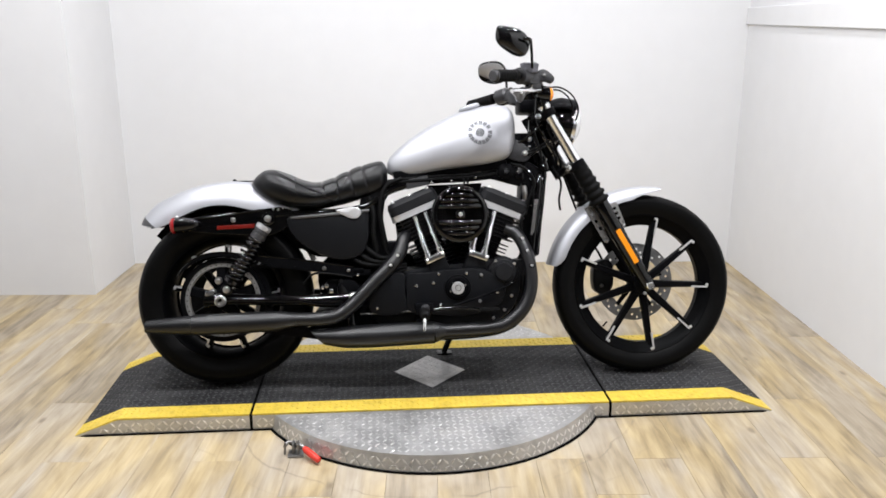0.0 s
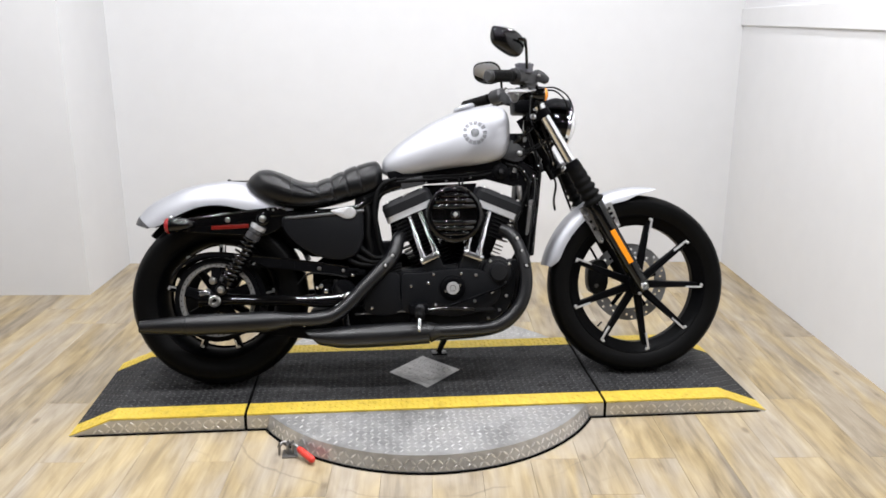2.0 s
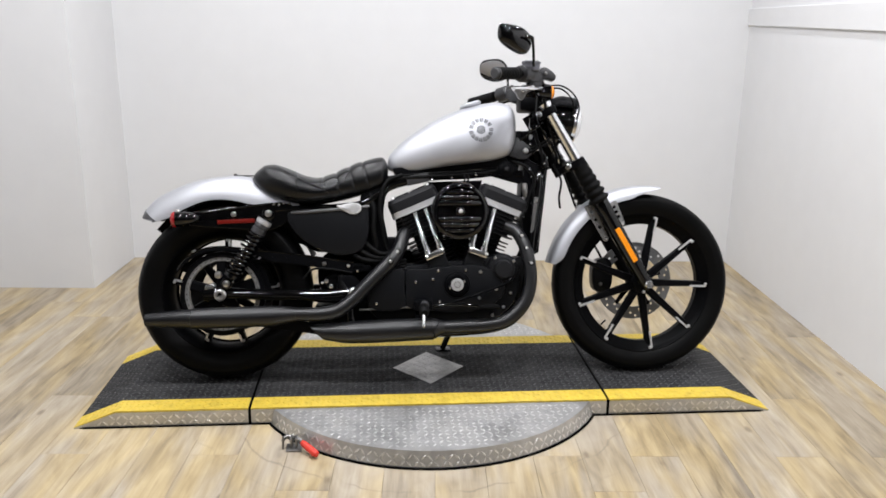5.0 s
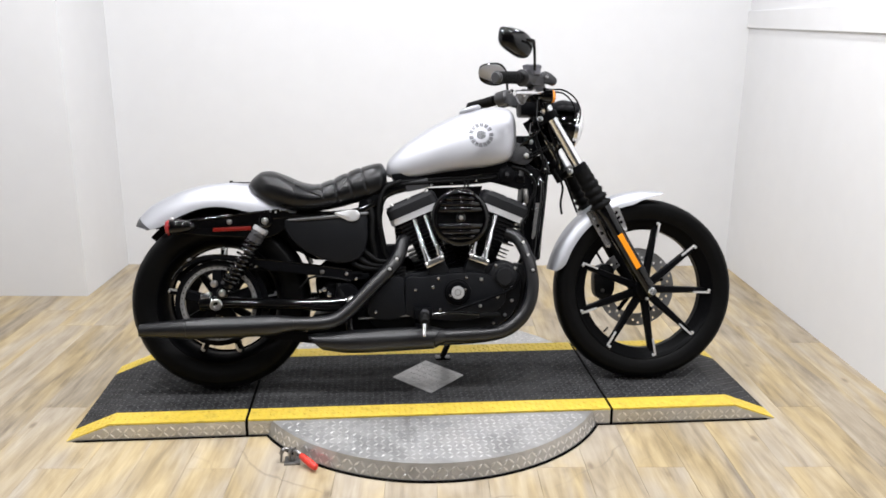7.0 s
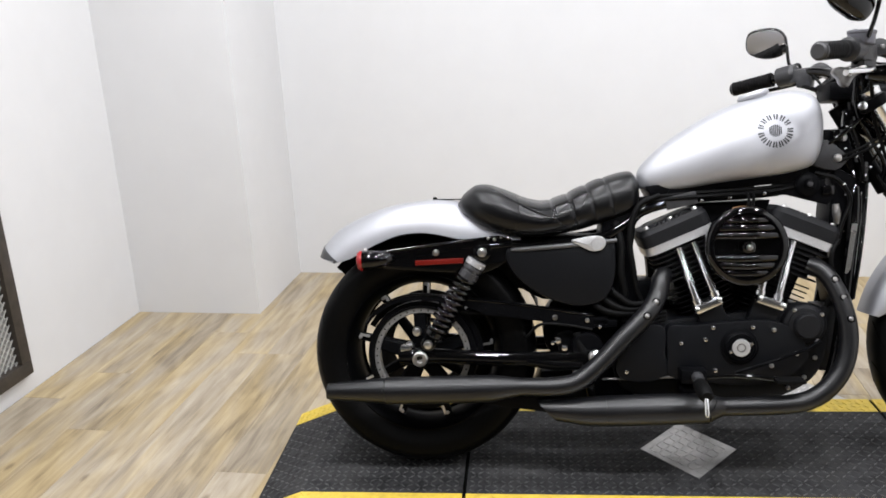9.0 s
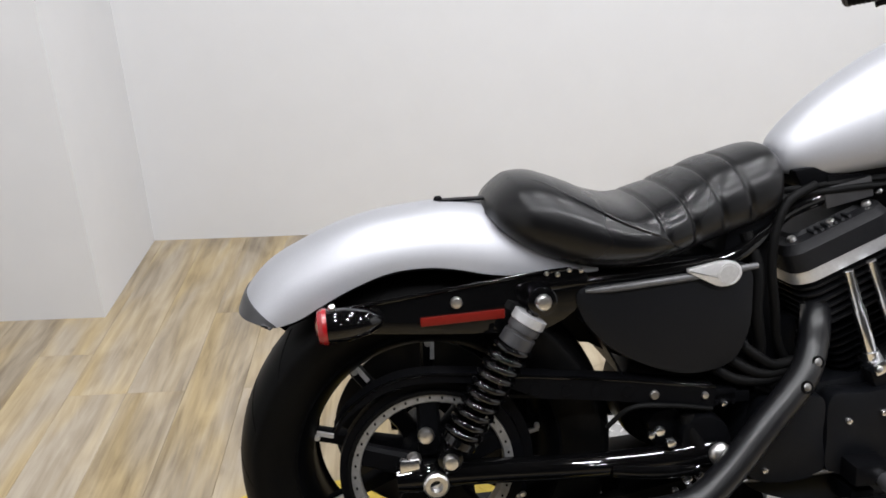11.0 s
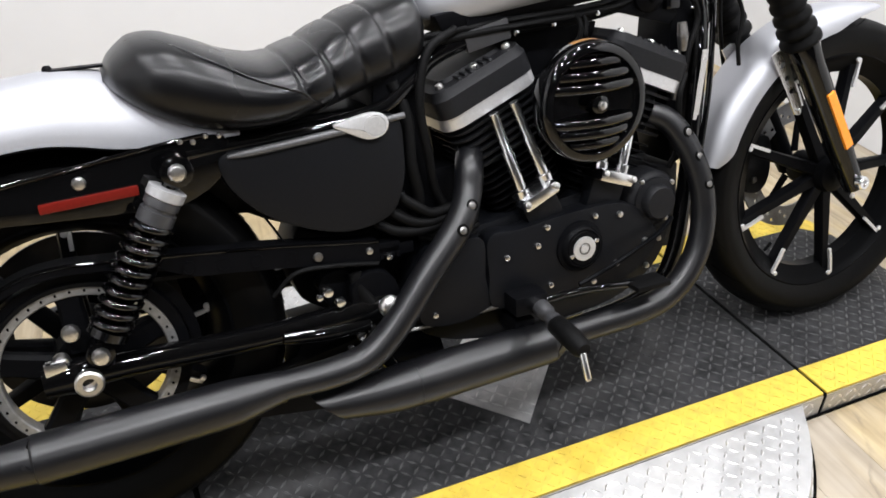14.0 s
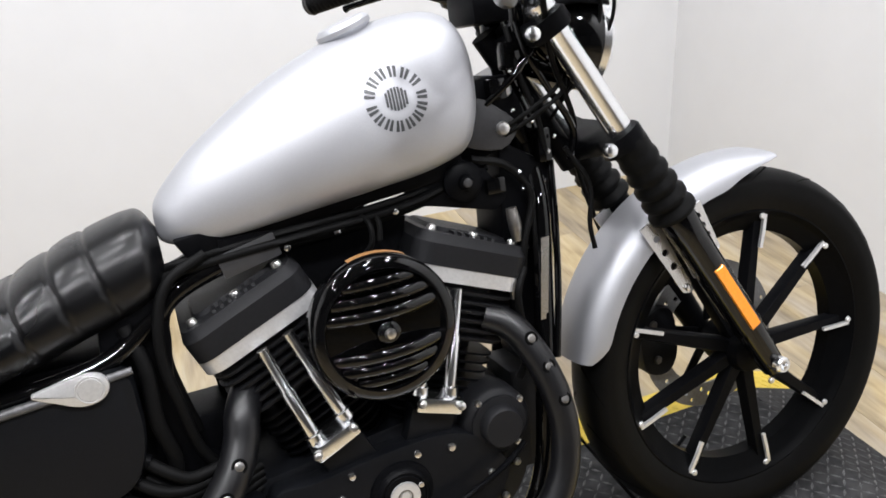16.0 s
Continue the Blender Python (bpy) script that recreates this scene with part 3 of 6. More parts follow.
# half discs that stand out before and behind the deck
for s, yedge, label in ((-1, PY0, "bare aluminium tread-plate half disc"), (1, PY1, "bare aluminium tread-plate half disc")):
    a0 = math.asin((yedge - CY) / CR * s)
    arc = [(CX + CR * math.cos(w), CY + s * CR * math.sin(w)) for w in np.linspace(a0, math.pi - a0, 49)]
    yin = yedge + s * 0.006
    hz = PH - 0.0040
    foot = [(CX + (CR + FLARE) * math.cos(w), CY + s * (CR + FLARE) * math.sin(w)) for w in np.linspace(a0, math.pi - a0, 49)]
    n = len(arc)
    arc = [(x, min(y, yin) if s < 0 else max(y, yin)) for x, y in arc]
    foot = [(x, min(y, yin) if s < 0 else max(y, yin)) for x, y in foot]
    v = [(x, y, z) for z, row in ((0.0, foot), (hz, arc)) for x, y in row]
    f = [tuple(range(n)), tuple(range(n, 2 * n))] + [(i, (i + 1) % n, n + (i + 1) % n, n + i) for i in range(n)]
    disc = mesh_object("half_disc", v, f, ALU, platform, label)
    inside = lambda x, y, yi=yin, s=s: math.hypot(x - CX, y - CY) < CR - 0.013 and s * (y - yi) > 0.012
    lugs("disc_pattern", lug_spots(CX - CR, CX + CR, min(yin, CY + s * CR), max(yin, CY + s * CR), inside, 0.0225), 0.0015, lambda a, b, h: (a, b, hz + h), ALU_BRIGHT, disc, length=0.011, wide=0.003)
    spots = [(a, b, t) for a, b, t in lug_spots(CR * (a0 + 0.02), CR * (math.pi - a0 - 0.02), 0.004, hz, step=0.0205)]
    lugs("rim_pattern", spots, 0.0013, lambda a, b, h, s=s, hz=hz: (CX + (CR + h + FLARE * (1 - b / hz)) * math.cos(a / CR), CY + s * (CR + h + FLARE * (1 - b / hz)) * math.sin(a / CR), b), ALU_BRIGHT, disc)
box("underlay", (PX0 + 0.02, PY0 - 0.004, 0.0), (PX1 - 0.02, PY1 + 0.004, 0.003), SEAM, platform)
# Thin black strips stand in for the shade line at the floor.
for y in (PY0 - 0.0075, PY1 + 0.0025):
    box("floor_shade_strip", (PX0 + 0.03, y, 0.0), (PX1 - 0.03, y + 0.005, 0.0045), SEAM, platform, "black strip drawn as shade along the floor")
# the same shade line, bent round both half discs
for half in (-1, 1):
    a0 = math.asin((PY0 - CY) / CR * -1)
    prof = []
    for w in np.linspace(a0, math.pi - a0, 60):
        cx, cy = math.cos(w), half * math.sin(w)
        prof.append([(CX + r * cx, CY + r * cy, z) for r, z in ((CR + FLARE - 0.002, 0.0), (CR + FLARE + 0.0055, 0.0), (CR + FLARE + 0.0055, 0.005), (CR + FLARE - 0.002, 0.005))])
    loft("disc_shade_strip", prof, SEAM, platform, "black strip drawn as shade round the disc", degrees=40)

# red-handled toggle clamp at the edge of the disc
clamp = thing("toggle_clamp", "steel toggle clamp with a red vinyl grip on the floor", "clamp")
box("base", (-0.500, -0.515, 0.0), (-0.452, -0.468, 0.006), STEEL, clamp, bevel=0.001)
box("bracket", (-0.487, -0.500, 0.006), (-0.480, -0.470, 0.038), STEEL, clamp, bevel=0.001)
box("bracket", (-0.472, -0.500, 0.006), (-0.465, -0.470, 0.038), STEEL, clamp, bevel=0.001)
tube("link", [(-0.476, -0.476, 0.032), (-0.462, -0.496, 0.036), (-0.445, -0.510, 0.028)], 0.0055, STEEL, clamp, n=8)
tube("arm", [(-0.476, -0.478, 0.030), (-0.500, -0.474, 0.034), (-0.512, -0.490, 0.026)], 0.0055, STEEL, clamp, n=8)
tube("spindle", [(-0.508, -0.494, 0.044), (-0.510, -0.496, 0.004)], 0.004, STEEL, clamp, n=8, smooth_path=False)
tube("grip", [(-0.448, -0.506, 0.028, 0.008), (-0.440, -0.516, 0.026, 0.0105), (-0.412, -0.548, 0.019, 0.0115), (-0.401, -0.560, 0.016, 0.0095), (-0.398, -0.563, 0.0155, 0.004)], 0.01, RED_GRIP, clamp, "red vinyl grip", n=12)


# ---------------------------------------------------------------- the motorcycle
# local axes: x ahead, y to its left, z up; it leans on its side stand, away from the camera's side
LEAN = 12.8
BASE = pose(0, -0.068, PH, -LEAN)
bike = thing("motorcycle", "silver and black cruiser motorcycle leaning on its side stand", "motorcycle", at=BASE)
FX, FZ, FR = 0.758, 0.325, 0.327
RX, RZ, RR = -0.747, 0.310, 0.3055


def bolt(place, radius, parent, mat=None, axis=(0, -1, 0), high=0.005, domed=True):
    p = [(0, radius), (high * 0.5, radius), (high * 0.9, radius * 0.8), (high, radius * 0.45)] if domed else [(0, radius), (high, radius), (high, radius * 0.5), (high * 0.5, radius * 0.5)]
    return lathe("bolt", p, place, axis, mat or MACHINED, parent, n=10)


def ring_points(cx, cz, r, a0, a1, n):
    return [(cx + r * math.cos(radians(a)), cz + r * math.sin(radians(a))) for a in np.linspace(a0, a1, n)]


def tyre(parent, x, z, r, bead, half, label):
    """Tyre with rounded tread, shoulder grooves and bead."""
    prof = []
    for a in np.linspace(-1, 1, 49):
        s = abs(a)
        y = half * math.copysign(min(1.0, 1.18 * math.sin(s * math.pi / 2) ** 0.95) if s < 0.75 else 1.0 - 0.22 * ((s - 0.75) / 0.25) ** 1.6, a)
        h = (r - bead)
        rr = r - h * (0.30 * (s / 0.62) ** 2.3 if s < 0.62 else 0.30 + 0.70 * ((s - 0.62) / 0.38))
        prof.append((y, rr))
    prof = [(-half * 0.72, bead - 0.004)] + prof + [(half * 0.72, bead - 0.004)]
    return lathe("tyre", prof, (x, 0, z), (0, 1, 0), RUBBER, parent, label, n=96, degrees=60, closed=True)


def tread_cuts(parent, x, z, r, half, count, deep):
    """Slanted sipes over the shoulders, as slim dark strips set into the tread."""
    v, f = [], []
    for k in range(count):
        for s in (-1, 1):
            w0 = 2 * math.pi * (k + (0.5 if s > 0 else 0)) / count
            i = len(v)
            for j in range(5):
                u = j / 4
                a = s * (0.10 + 0.50 * u)
                q = abs(a)
                y = half * math.copysign(min(1.0, 1.18 * math.sin(q * math.pi / 2) ** 0.95), a)
                rr = r - deep * (0.30 * (q / 0.62) ** 2.3) + 0.0010
                for d in (-1, 1):
                    w = w0 + 0.20 * u ** 1.4 + d * (0.0100 - 0.005 * u)
                    v.append((x + rr * math.cos(w), y, z + rr * math.sin(w)))
            f += [(i + 2 * j, i + 2 * j + 1, i + 2 * j + 3, i + 2 * j + 2) for j in range(4)]
    return tagged(mesh_object("groove_pattern", v, f, SEAM, parent, "dark slanted tread grooves"), kind="stuff")


def spoke(parent, x, z, r0, r1, angle, wide0, wide1, y0, y1, deep):
    """A cast spoke from hub to rim, with bright machined edges at its outer end."""
    ca, sa = math.cos(radians(angle)), math.sin(radians(angle))
    rings = []
    for u in np.linspace(0, 1, 7):
        r = r0 + (r1 - r0) * u
        w = (wide0 + (wide1 - wide0) * u) * (1 + 0.5 * max(0, u - 0.8) ** 2 * 25 * 0.3)
        y = y0 + (y1 - y0) * u
        ring = []
        for q in ((-1, 0.35), (-0.72, 0), (0.72, 0), (1, 0.35), (1, 1), (-1, 1)):
            ring.append((x + r * ca - q[0] * w * sa, y + q[1] * deep, z + r * sa + q[0] * w * ca))
        rings.append(ring)
    return loft("spoke", rings, SATIN, parent, degrees=30)


def highlight(parent, x, z, r0, r1, angle, wide, y0, y1, side):
    """Bright spoke edge, machined or painted light, ending in a bright rim foot."""
    ca, sa = math.cos(radians(angle)), math.sin(radians(angle))
    rings = []
    for r, y in ((r0, y0), ((r0 + r1) / 2, (y0 + y1) / 2 - 0.001), (r1 + 0.004, y1)):
        ring = []
        for a, b in ((-0.0032, -0.002), (0.0032, -0.002), (0.0032, 0.004), (-0.0032, 0.004)):
            q = side * wide * 0.85 + a
            ring.append((x + r * ca - q * sa, y + b, z + r * sa + q * ca))
        rings.append(ring)
    return loft("bright_edge", rings, BRUSHED, parent, degrees=30)


def wheel(name, x, z, r, bead, half, rimhalf, spokes, first, label, hub_r, hub_half, tyre_label, drop=0.030, end_y=None):
    rim_in = bead - drop
    end_y = -rimhalf * 0.62 if end_y is None else end_y
    prof = [(-rimhalf, bead + 0.006), (-rimhalf - 0.002, bead - 0.004), (-rimhalf + 0.006, bead - 0.012), (-rimhalf * 0.72, bead - 0.018), (-rimhalf * 0.4, rim_in), (rimhalf * 0.4, rim_in),
            (rimhalf * (0.92 if drop < 0.03 else 0.72), rim_in if drop < 0.03 else bead - 0.018), (rimhalf - 0.002 if drop < 0.03 else rimhalf - 0.006, bead - 0.012), (rimhalf + 0.002, bead - 0.004), (rimhalf, bead + 0.006), (rimhalf * 0.5, bead - 0.006), (-rimhalf * 0.5, bead - 0.006)]
    w = lathe(name, prof, (x, 0, z), (0, 1, 0), RIM, bike, label, n=72, closed=True)
    tyre(w, x, z, r, bead, half, tyre_label)
    tread_cuts(w, x, z, r, half, 19, r - bead)
    lathe("hub", [(-hub_half, hub_r * 0.55), (-hub_half + 0.008, hub_r * 0.9), (-hub_half * 0.6, hub_r), (hub_half * 0.6, hub_r), (hub_half - 0.008, hub_r * 0.9), (hub_half, hub_r * 0.55)], (x, 0, z), (0, 1, 0), SATIN, w, n=32)
    if drop < 0.03:
        lathe("rim_flange", [(rimhalf - 0.004, 0.183), (rimhalf, 0.183), (rimhalf, rim_in + 0.01), (rimhalf - 0.004, rim_in + 0.01)], (x, 0, z), (0, 1, 0), RIM, w, n=60, closed=True)
    for k in range(spokes):
        a = first + 360 * k / spokes
        spoke(w, x, z, hub_r * 0.8, rim_in + (0.022 if name == "front_wheel" else 0.006), a, 0.015, 0.0095, -0.030, end_y, 0.022)
        ca, sa = math.cos(radians(a)), math.sin(radians(a))
        if name == "front_wheel":
            highlight(w, x, z, rim_in - 0.030, rim_in + 0.026, a, 0.009, -0.030, -rimhalf * 0.84, 1 if k % 2 else -1)
        else:
            # Rear strips stand in for light on the satin spoke tips.
            highlight(w, x, z, rim_in - 0.030, rim_in - 0.006, a, 0.008, -0.022, -0.018, -1)
        foot = rim_in + (0.027 if name == "front_wheel" else -0.004)
        bolt((x + foot * ca, -rimhalf * 0.86 if name == "front_wheel" else end_y - 0.003, z + foot * sa), 0.0058, w, BRUSHED, high=0.004)
    return w


front = wheel("front_wheel", FX, FZ, FR, 0.257, 0.050, 0.037, 9, -2.0, "black cast nine-spoke wheel with bright spoke ends", 0.040, 0.058, "narrow black front tyre", 0.041)
rear = wheel("rear_wheel", RX, RZ, RR, 0.216, 0.076, 0.058, 9, 8.0, "black cast nine-spoke rear wheel", 0.048, 0.070, "wide black rear tyre", 0.027, -0.016)
tube("valve_stem", [(FX - 0.145, -0.012, FZ - 0.155), (FX - 0.130, -0.016, FZ - 0.138)], 0.0035, SATIN, front, n=8, smooth_path=False)

# front brake disc and caliper on the far side
holes = [(FX, FZ, 0.100)] + [(FX + (0.113, 0.124, 0.135)[k % 3] * math.cos(2 * math.pi * k / 42), FZ + (0.113, 0.124, 0.135)[k % 3] * math.sin(2 * math.pi * k / 42), 0.0046) for k in range(42)]
plate("brake_disc", ring_points(FX, FZ, 0.146, 0, 354, 60), 0.066, 0.071, ROTOR, front, "drilled steel brake disc", bevel=0, holes=holes)
for k in range(5):
    spoke(front, FX, FZ, 0.030, 0.108, 16 + 72 * k, 0.010, 0.007, 0.064, 0.064, 0.005)
cal = plate("brake_caliper", rounded([(0.600, 0.300), (0.598, 0.385), (0.632, 0.412), (0.668, 0.398), (0.672, 0.318), (0.645, 0.282)], 4), 0.048, 0.098, COVER_BLACK, bike, "black front brake caliper", bevel=0.006)
for q in ((0.622, 0.385), (0.626, 0.315)):
    bolt((q[0], 0.048, q[1]), 0.008, cal, STEEL)

# fork
RAKE = radians(30)
FDX, FDZ = -math.sin(RAKE), math.cos(RAKE)


def on_fork(d, y, off=0.0):
    """A place d metres up the fork leg from the axle, off metres ahead of its line."""
    return (FX + FDX * d + FDZ * off, y, FZ + FDZ * d - FDX * off)


for s in (-1, 1):
    y = 0.090 * s
    ax = (FDX, 0, FDZ)
    leg = lathe("fork_slider", [(-0.020, 0.010), (-0.018, 0.021), (0.03, 0.0235), (0.10, 0.0265), (0.30, 0.0285), (0.345, 0.030), (0.352, 0.026)], on_fork(0, y), ax, GLOSS if s < 0 else SATIN, bike, "black lower fork leg", n=24)
    if s < 0:
        lathe("axle_nut", [(0, 0.0145), (0.010, 0.0145), (0.013, 0.012), (0.013, 0.0075), (0.006, 0.007)], (FX, -0.113, FZ), (0, -1, 0), CHROME, leg, "chrome axle end", n=20)
        bolt((FX - 0.018, -0.112, FZ - 0.026), 0.006, leg)
        q = np.array((math.cos(RAKE), 0, math.sin(RAKE))) * 0.0092
        rings = []
        for d, wv, dy in ((0.095, 0.8, 0.004), (0.098, 1.0, -0.003), (0.232, 1.0, -0.003), (0.235, 0.8, 0.004)):
            c = np.array(on_fork(d, -0.118 + dy))
            rings.append([c - q * wv, c + q * wv, c + q * wv + np.array((0, 0.006, 0)), c - q * wv + np.array((0, 0.006, 0))])
        loft("reflector", rings, ORANGE, leg, "amber side reflector", degrees=20)
    prof = [(0.335, 0.028)]
    for k in range(6):
        b = 0.345 + 0.0262 * k
        top = 0.0390 - 0.0019 * k
        prof += [(b, 0.0295), (b + 0.006, top), (b + 0.014, top), (b + 0.021, 0.0290)]
    prof += [(0.502, 0.0275), (0.508, 0.0255), (0.510, 0.021)]
    lathe("fork_boot", prof, on_fork(0, y), ax, BOOT, bike, "ribbed black rubber fork boot", n=28, degrees=70)
    lathe("fork_tube", [(0.49, 0.0198), (0.728, 0.0198), (0.734, 0.0225), (0.746, 0.0225), (0.750, 0.012)], on_fork(0, y), ax, CHROME, bike, "bright steel fork tube", n=24)
for d, name, thick, back in ((0.505, "lower_fork_clamp", 0.026, 0.062), (0.714, "upper_fork_clamp", 0.027, 0.070)):
    # a yoke across both legs, drawn square to the fork
    sections = []
    for yy, half, lo in ((-0.1185, 0.008, 0.010), (-0.115, 0.017, 0.024), (-0.106, 0.0245, 0.044), (-0.090, 0.0275, 0.046), (-0.072, 0.025, 0.034), (-0.045, 0.020, 0.044), (0.0, 0.020, back), (0.045, 0.020, 0.044), (0.072, 0.025, 0.034), (0.090, 0.0275, 0.032), (0.106, 0.0245, 0.026), (0.115, 0.017, 0.018), (0.1185, 0.008, 0.008)):
        sections.append([on_fork(d + a * thick / 2, yy, b) for a, b in ((-1, half * 0.82), (-0.7, half), (0.7, half), (1, half * 0.82), (1, -lo * 0.88), (0.7, -lo), (-0.7, -lo), (-1, -lo * 0.88))])
    yoke = loft(name, sections, SATIN, bike, "satin black fork yoke", degrees=50)
    bolt(on_fork(d + 0.008, -0.108, -0.040), 0.0115, yoke, CHROME, high=0.010)
tube("steering_stem", [on_fork(0.49, 0, -0.058), on_fork(0.74, 0, -0.058)], 0.019, SATIN, bike, smooth_path=False)

# front fender, its stays
rings = []
for a in np.linspace(80, 167.5, 36):
    e = 1 - 0.5 * max(0, (a - 160) / 7.5) ** 2 - 0.12 * max(0, (84 - a) / 4) ** 2
    ring = []
    for u in np.linspace(-1, 1, 21):
        w = abs(u) * math.pi / 2
        yy = 0.064 * math.copysign(math.sin(w) ** 0.9, u) * (0.72 + 0.28 * e)
        r = 0.358 - 0.048 * (1 - math.cos(w)) ** 1.25 * e * min(1.0, 0.22 + max(0.0, (a - 80) / 24))
        ring.append((FX + r * math.cos(radians(a)), yy, FZ + r * math.sin(radians(a))))
    rings.append(ring)
shell("front_fender", rings, SILVER, bike, "silver painted front fender")
for s in (-1, 1):
    for top, low in (((0.548, 0.612), (0.616, 0.486)), ((0.636, 0.622), (0.676, 0.540))):
        t0, t1 = np.array(top), np.array(low)
        d = (t1 - t0) / np.linalg.norm(t1 - t0)
        nrm = np.array((d[1], -d[0])) * -1
        w0, w1 = 0.0165, 0.0105
        out = [tuple(t0 + nrm * w0), tuple(t0 - nrm * w0), tuple(t1 - nrm * w1), tuple(t1 + d * 0.008), tuple(t1 + nrm * w1)]
        length = np.linalg.norm(t1 - t0)
        holes = [(*(t0 + d * length * u), 0.0062) for u in (0.22, 0.43, 0.64)]
        st = plate("fender_stay", out, s * 0.066, s * 0.0695, MACHINED, bike, "drilled bare metal fender stay", holes=holes)
        bolt((t1[0] - d[0] * 0.004, s * 0.0695, t1[1] - d[1] * 0.004), 0.006, st, CHROME, (0, s, 0), 0.006)

# headlamp with a black bucket and visor
HL = np.array((0.453, 0.0, 0.918))
HA = np.array((0.985, 0, -0.17))
bucket = lathe("headlamp", [(-0.075, 0.006), (-0.072, 0.030), (-0.050, 0.056), (-0.010, 0.073), (0.030, 0.078), (0.045, 0.078)], HL, HA, GLOSS, bike, "gloss black headlamp bucket", n=40)
lathe("trim_ring", [(0.044, 0.079), (0.056, 0.080), (0.062, 0.076), (0.062, 0.070), (0.050, 0.069)], HL, HA, CHROME, bucket, "bright trim ring", n=40)
lathe("lens", [(0.052, 0.070), (0.068, 0.062), (0.080, 0.038), (0.084, 0.004)], HL, HA, LENS, bucket, "clear headlamp lens", n=36)
rings = []
for u in np.linspace(0, 1, 9):
    xx = -0.055 + 0.104 * u
    rr = 0.064 + 0.026 * min(1, u * 2.2)
    rings.append([tuple(HL + HA * xx + rr * np.array((0.17 * math.sin(a), math.cos(a), math.sin(a) * 0.985)) + np.array((0, 0, 0.004))) for a in np.linspace(radians(28), radians(152), 11)])
vis = mesh_object("visor", [p for r in rings for p in r], grid_faces(9, 11, closed=False), SATIN, bucket, "black headlamp visor", smooth=True)
mod = vis.modifiers.new("thickness", "SOLIDIFY")
mod.thickness = 0.0035
box("headlamp_mount", (-0.015, -0.030, -0.012), (0.060, 0.030, 0.012), SATIN, bike, bevel=0.003, at=pose(0.405, 0, 0.990, 0, 12, 0))

# handlebar and controls
BAR = [(0.175, 0.350, 1.032), (0.268, 0.255, 1.048), (0.330, 0.185, 1.055), (0.368, 0.115, 1.040), (0.378, 0.055, 1.022), (0.380, 0.0, 1.018)]
BAR = BAR + [(x, -y, z) for x, y, z in BAR[-2::-1]]
bar = tube("handlebar", BAR, 0.0125, GLOSS, bike, "black drag-style handlebar", steps=6)
for s in (-1, 1):
    tube("riser", [on_fork(0.722, s * 0.042, -0.030), (0.376, s * 0.042, 1.000), (0.380, s * 0.042, 1.022)], 0.016, GLOSS, bar, n=16)
box("riser_clamp", (0.358, -0.062, 1.018), (0.402, 0.062, 1.040), GLOSS, bar, "black handlebar clamp", bevel=0.006)
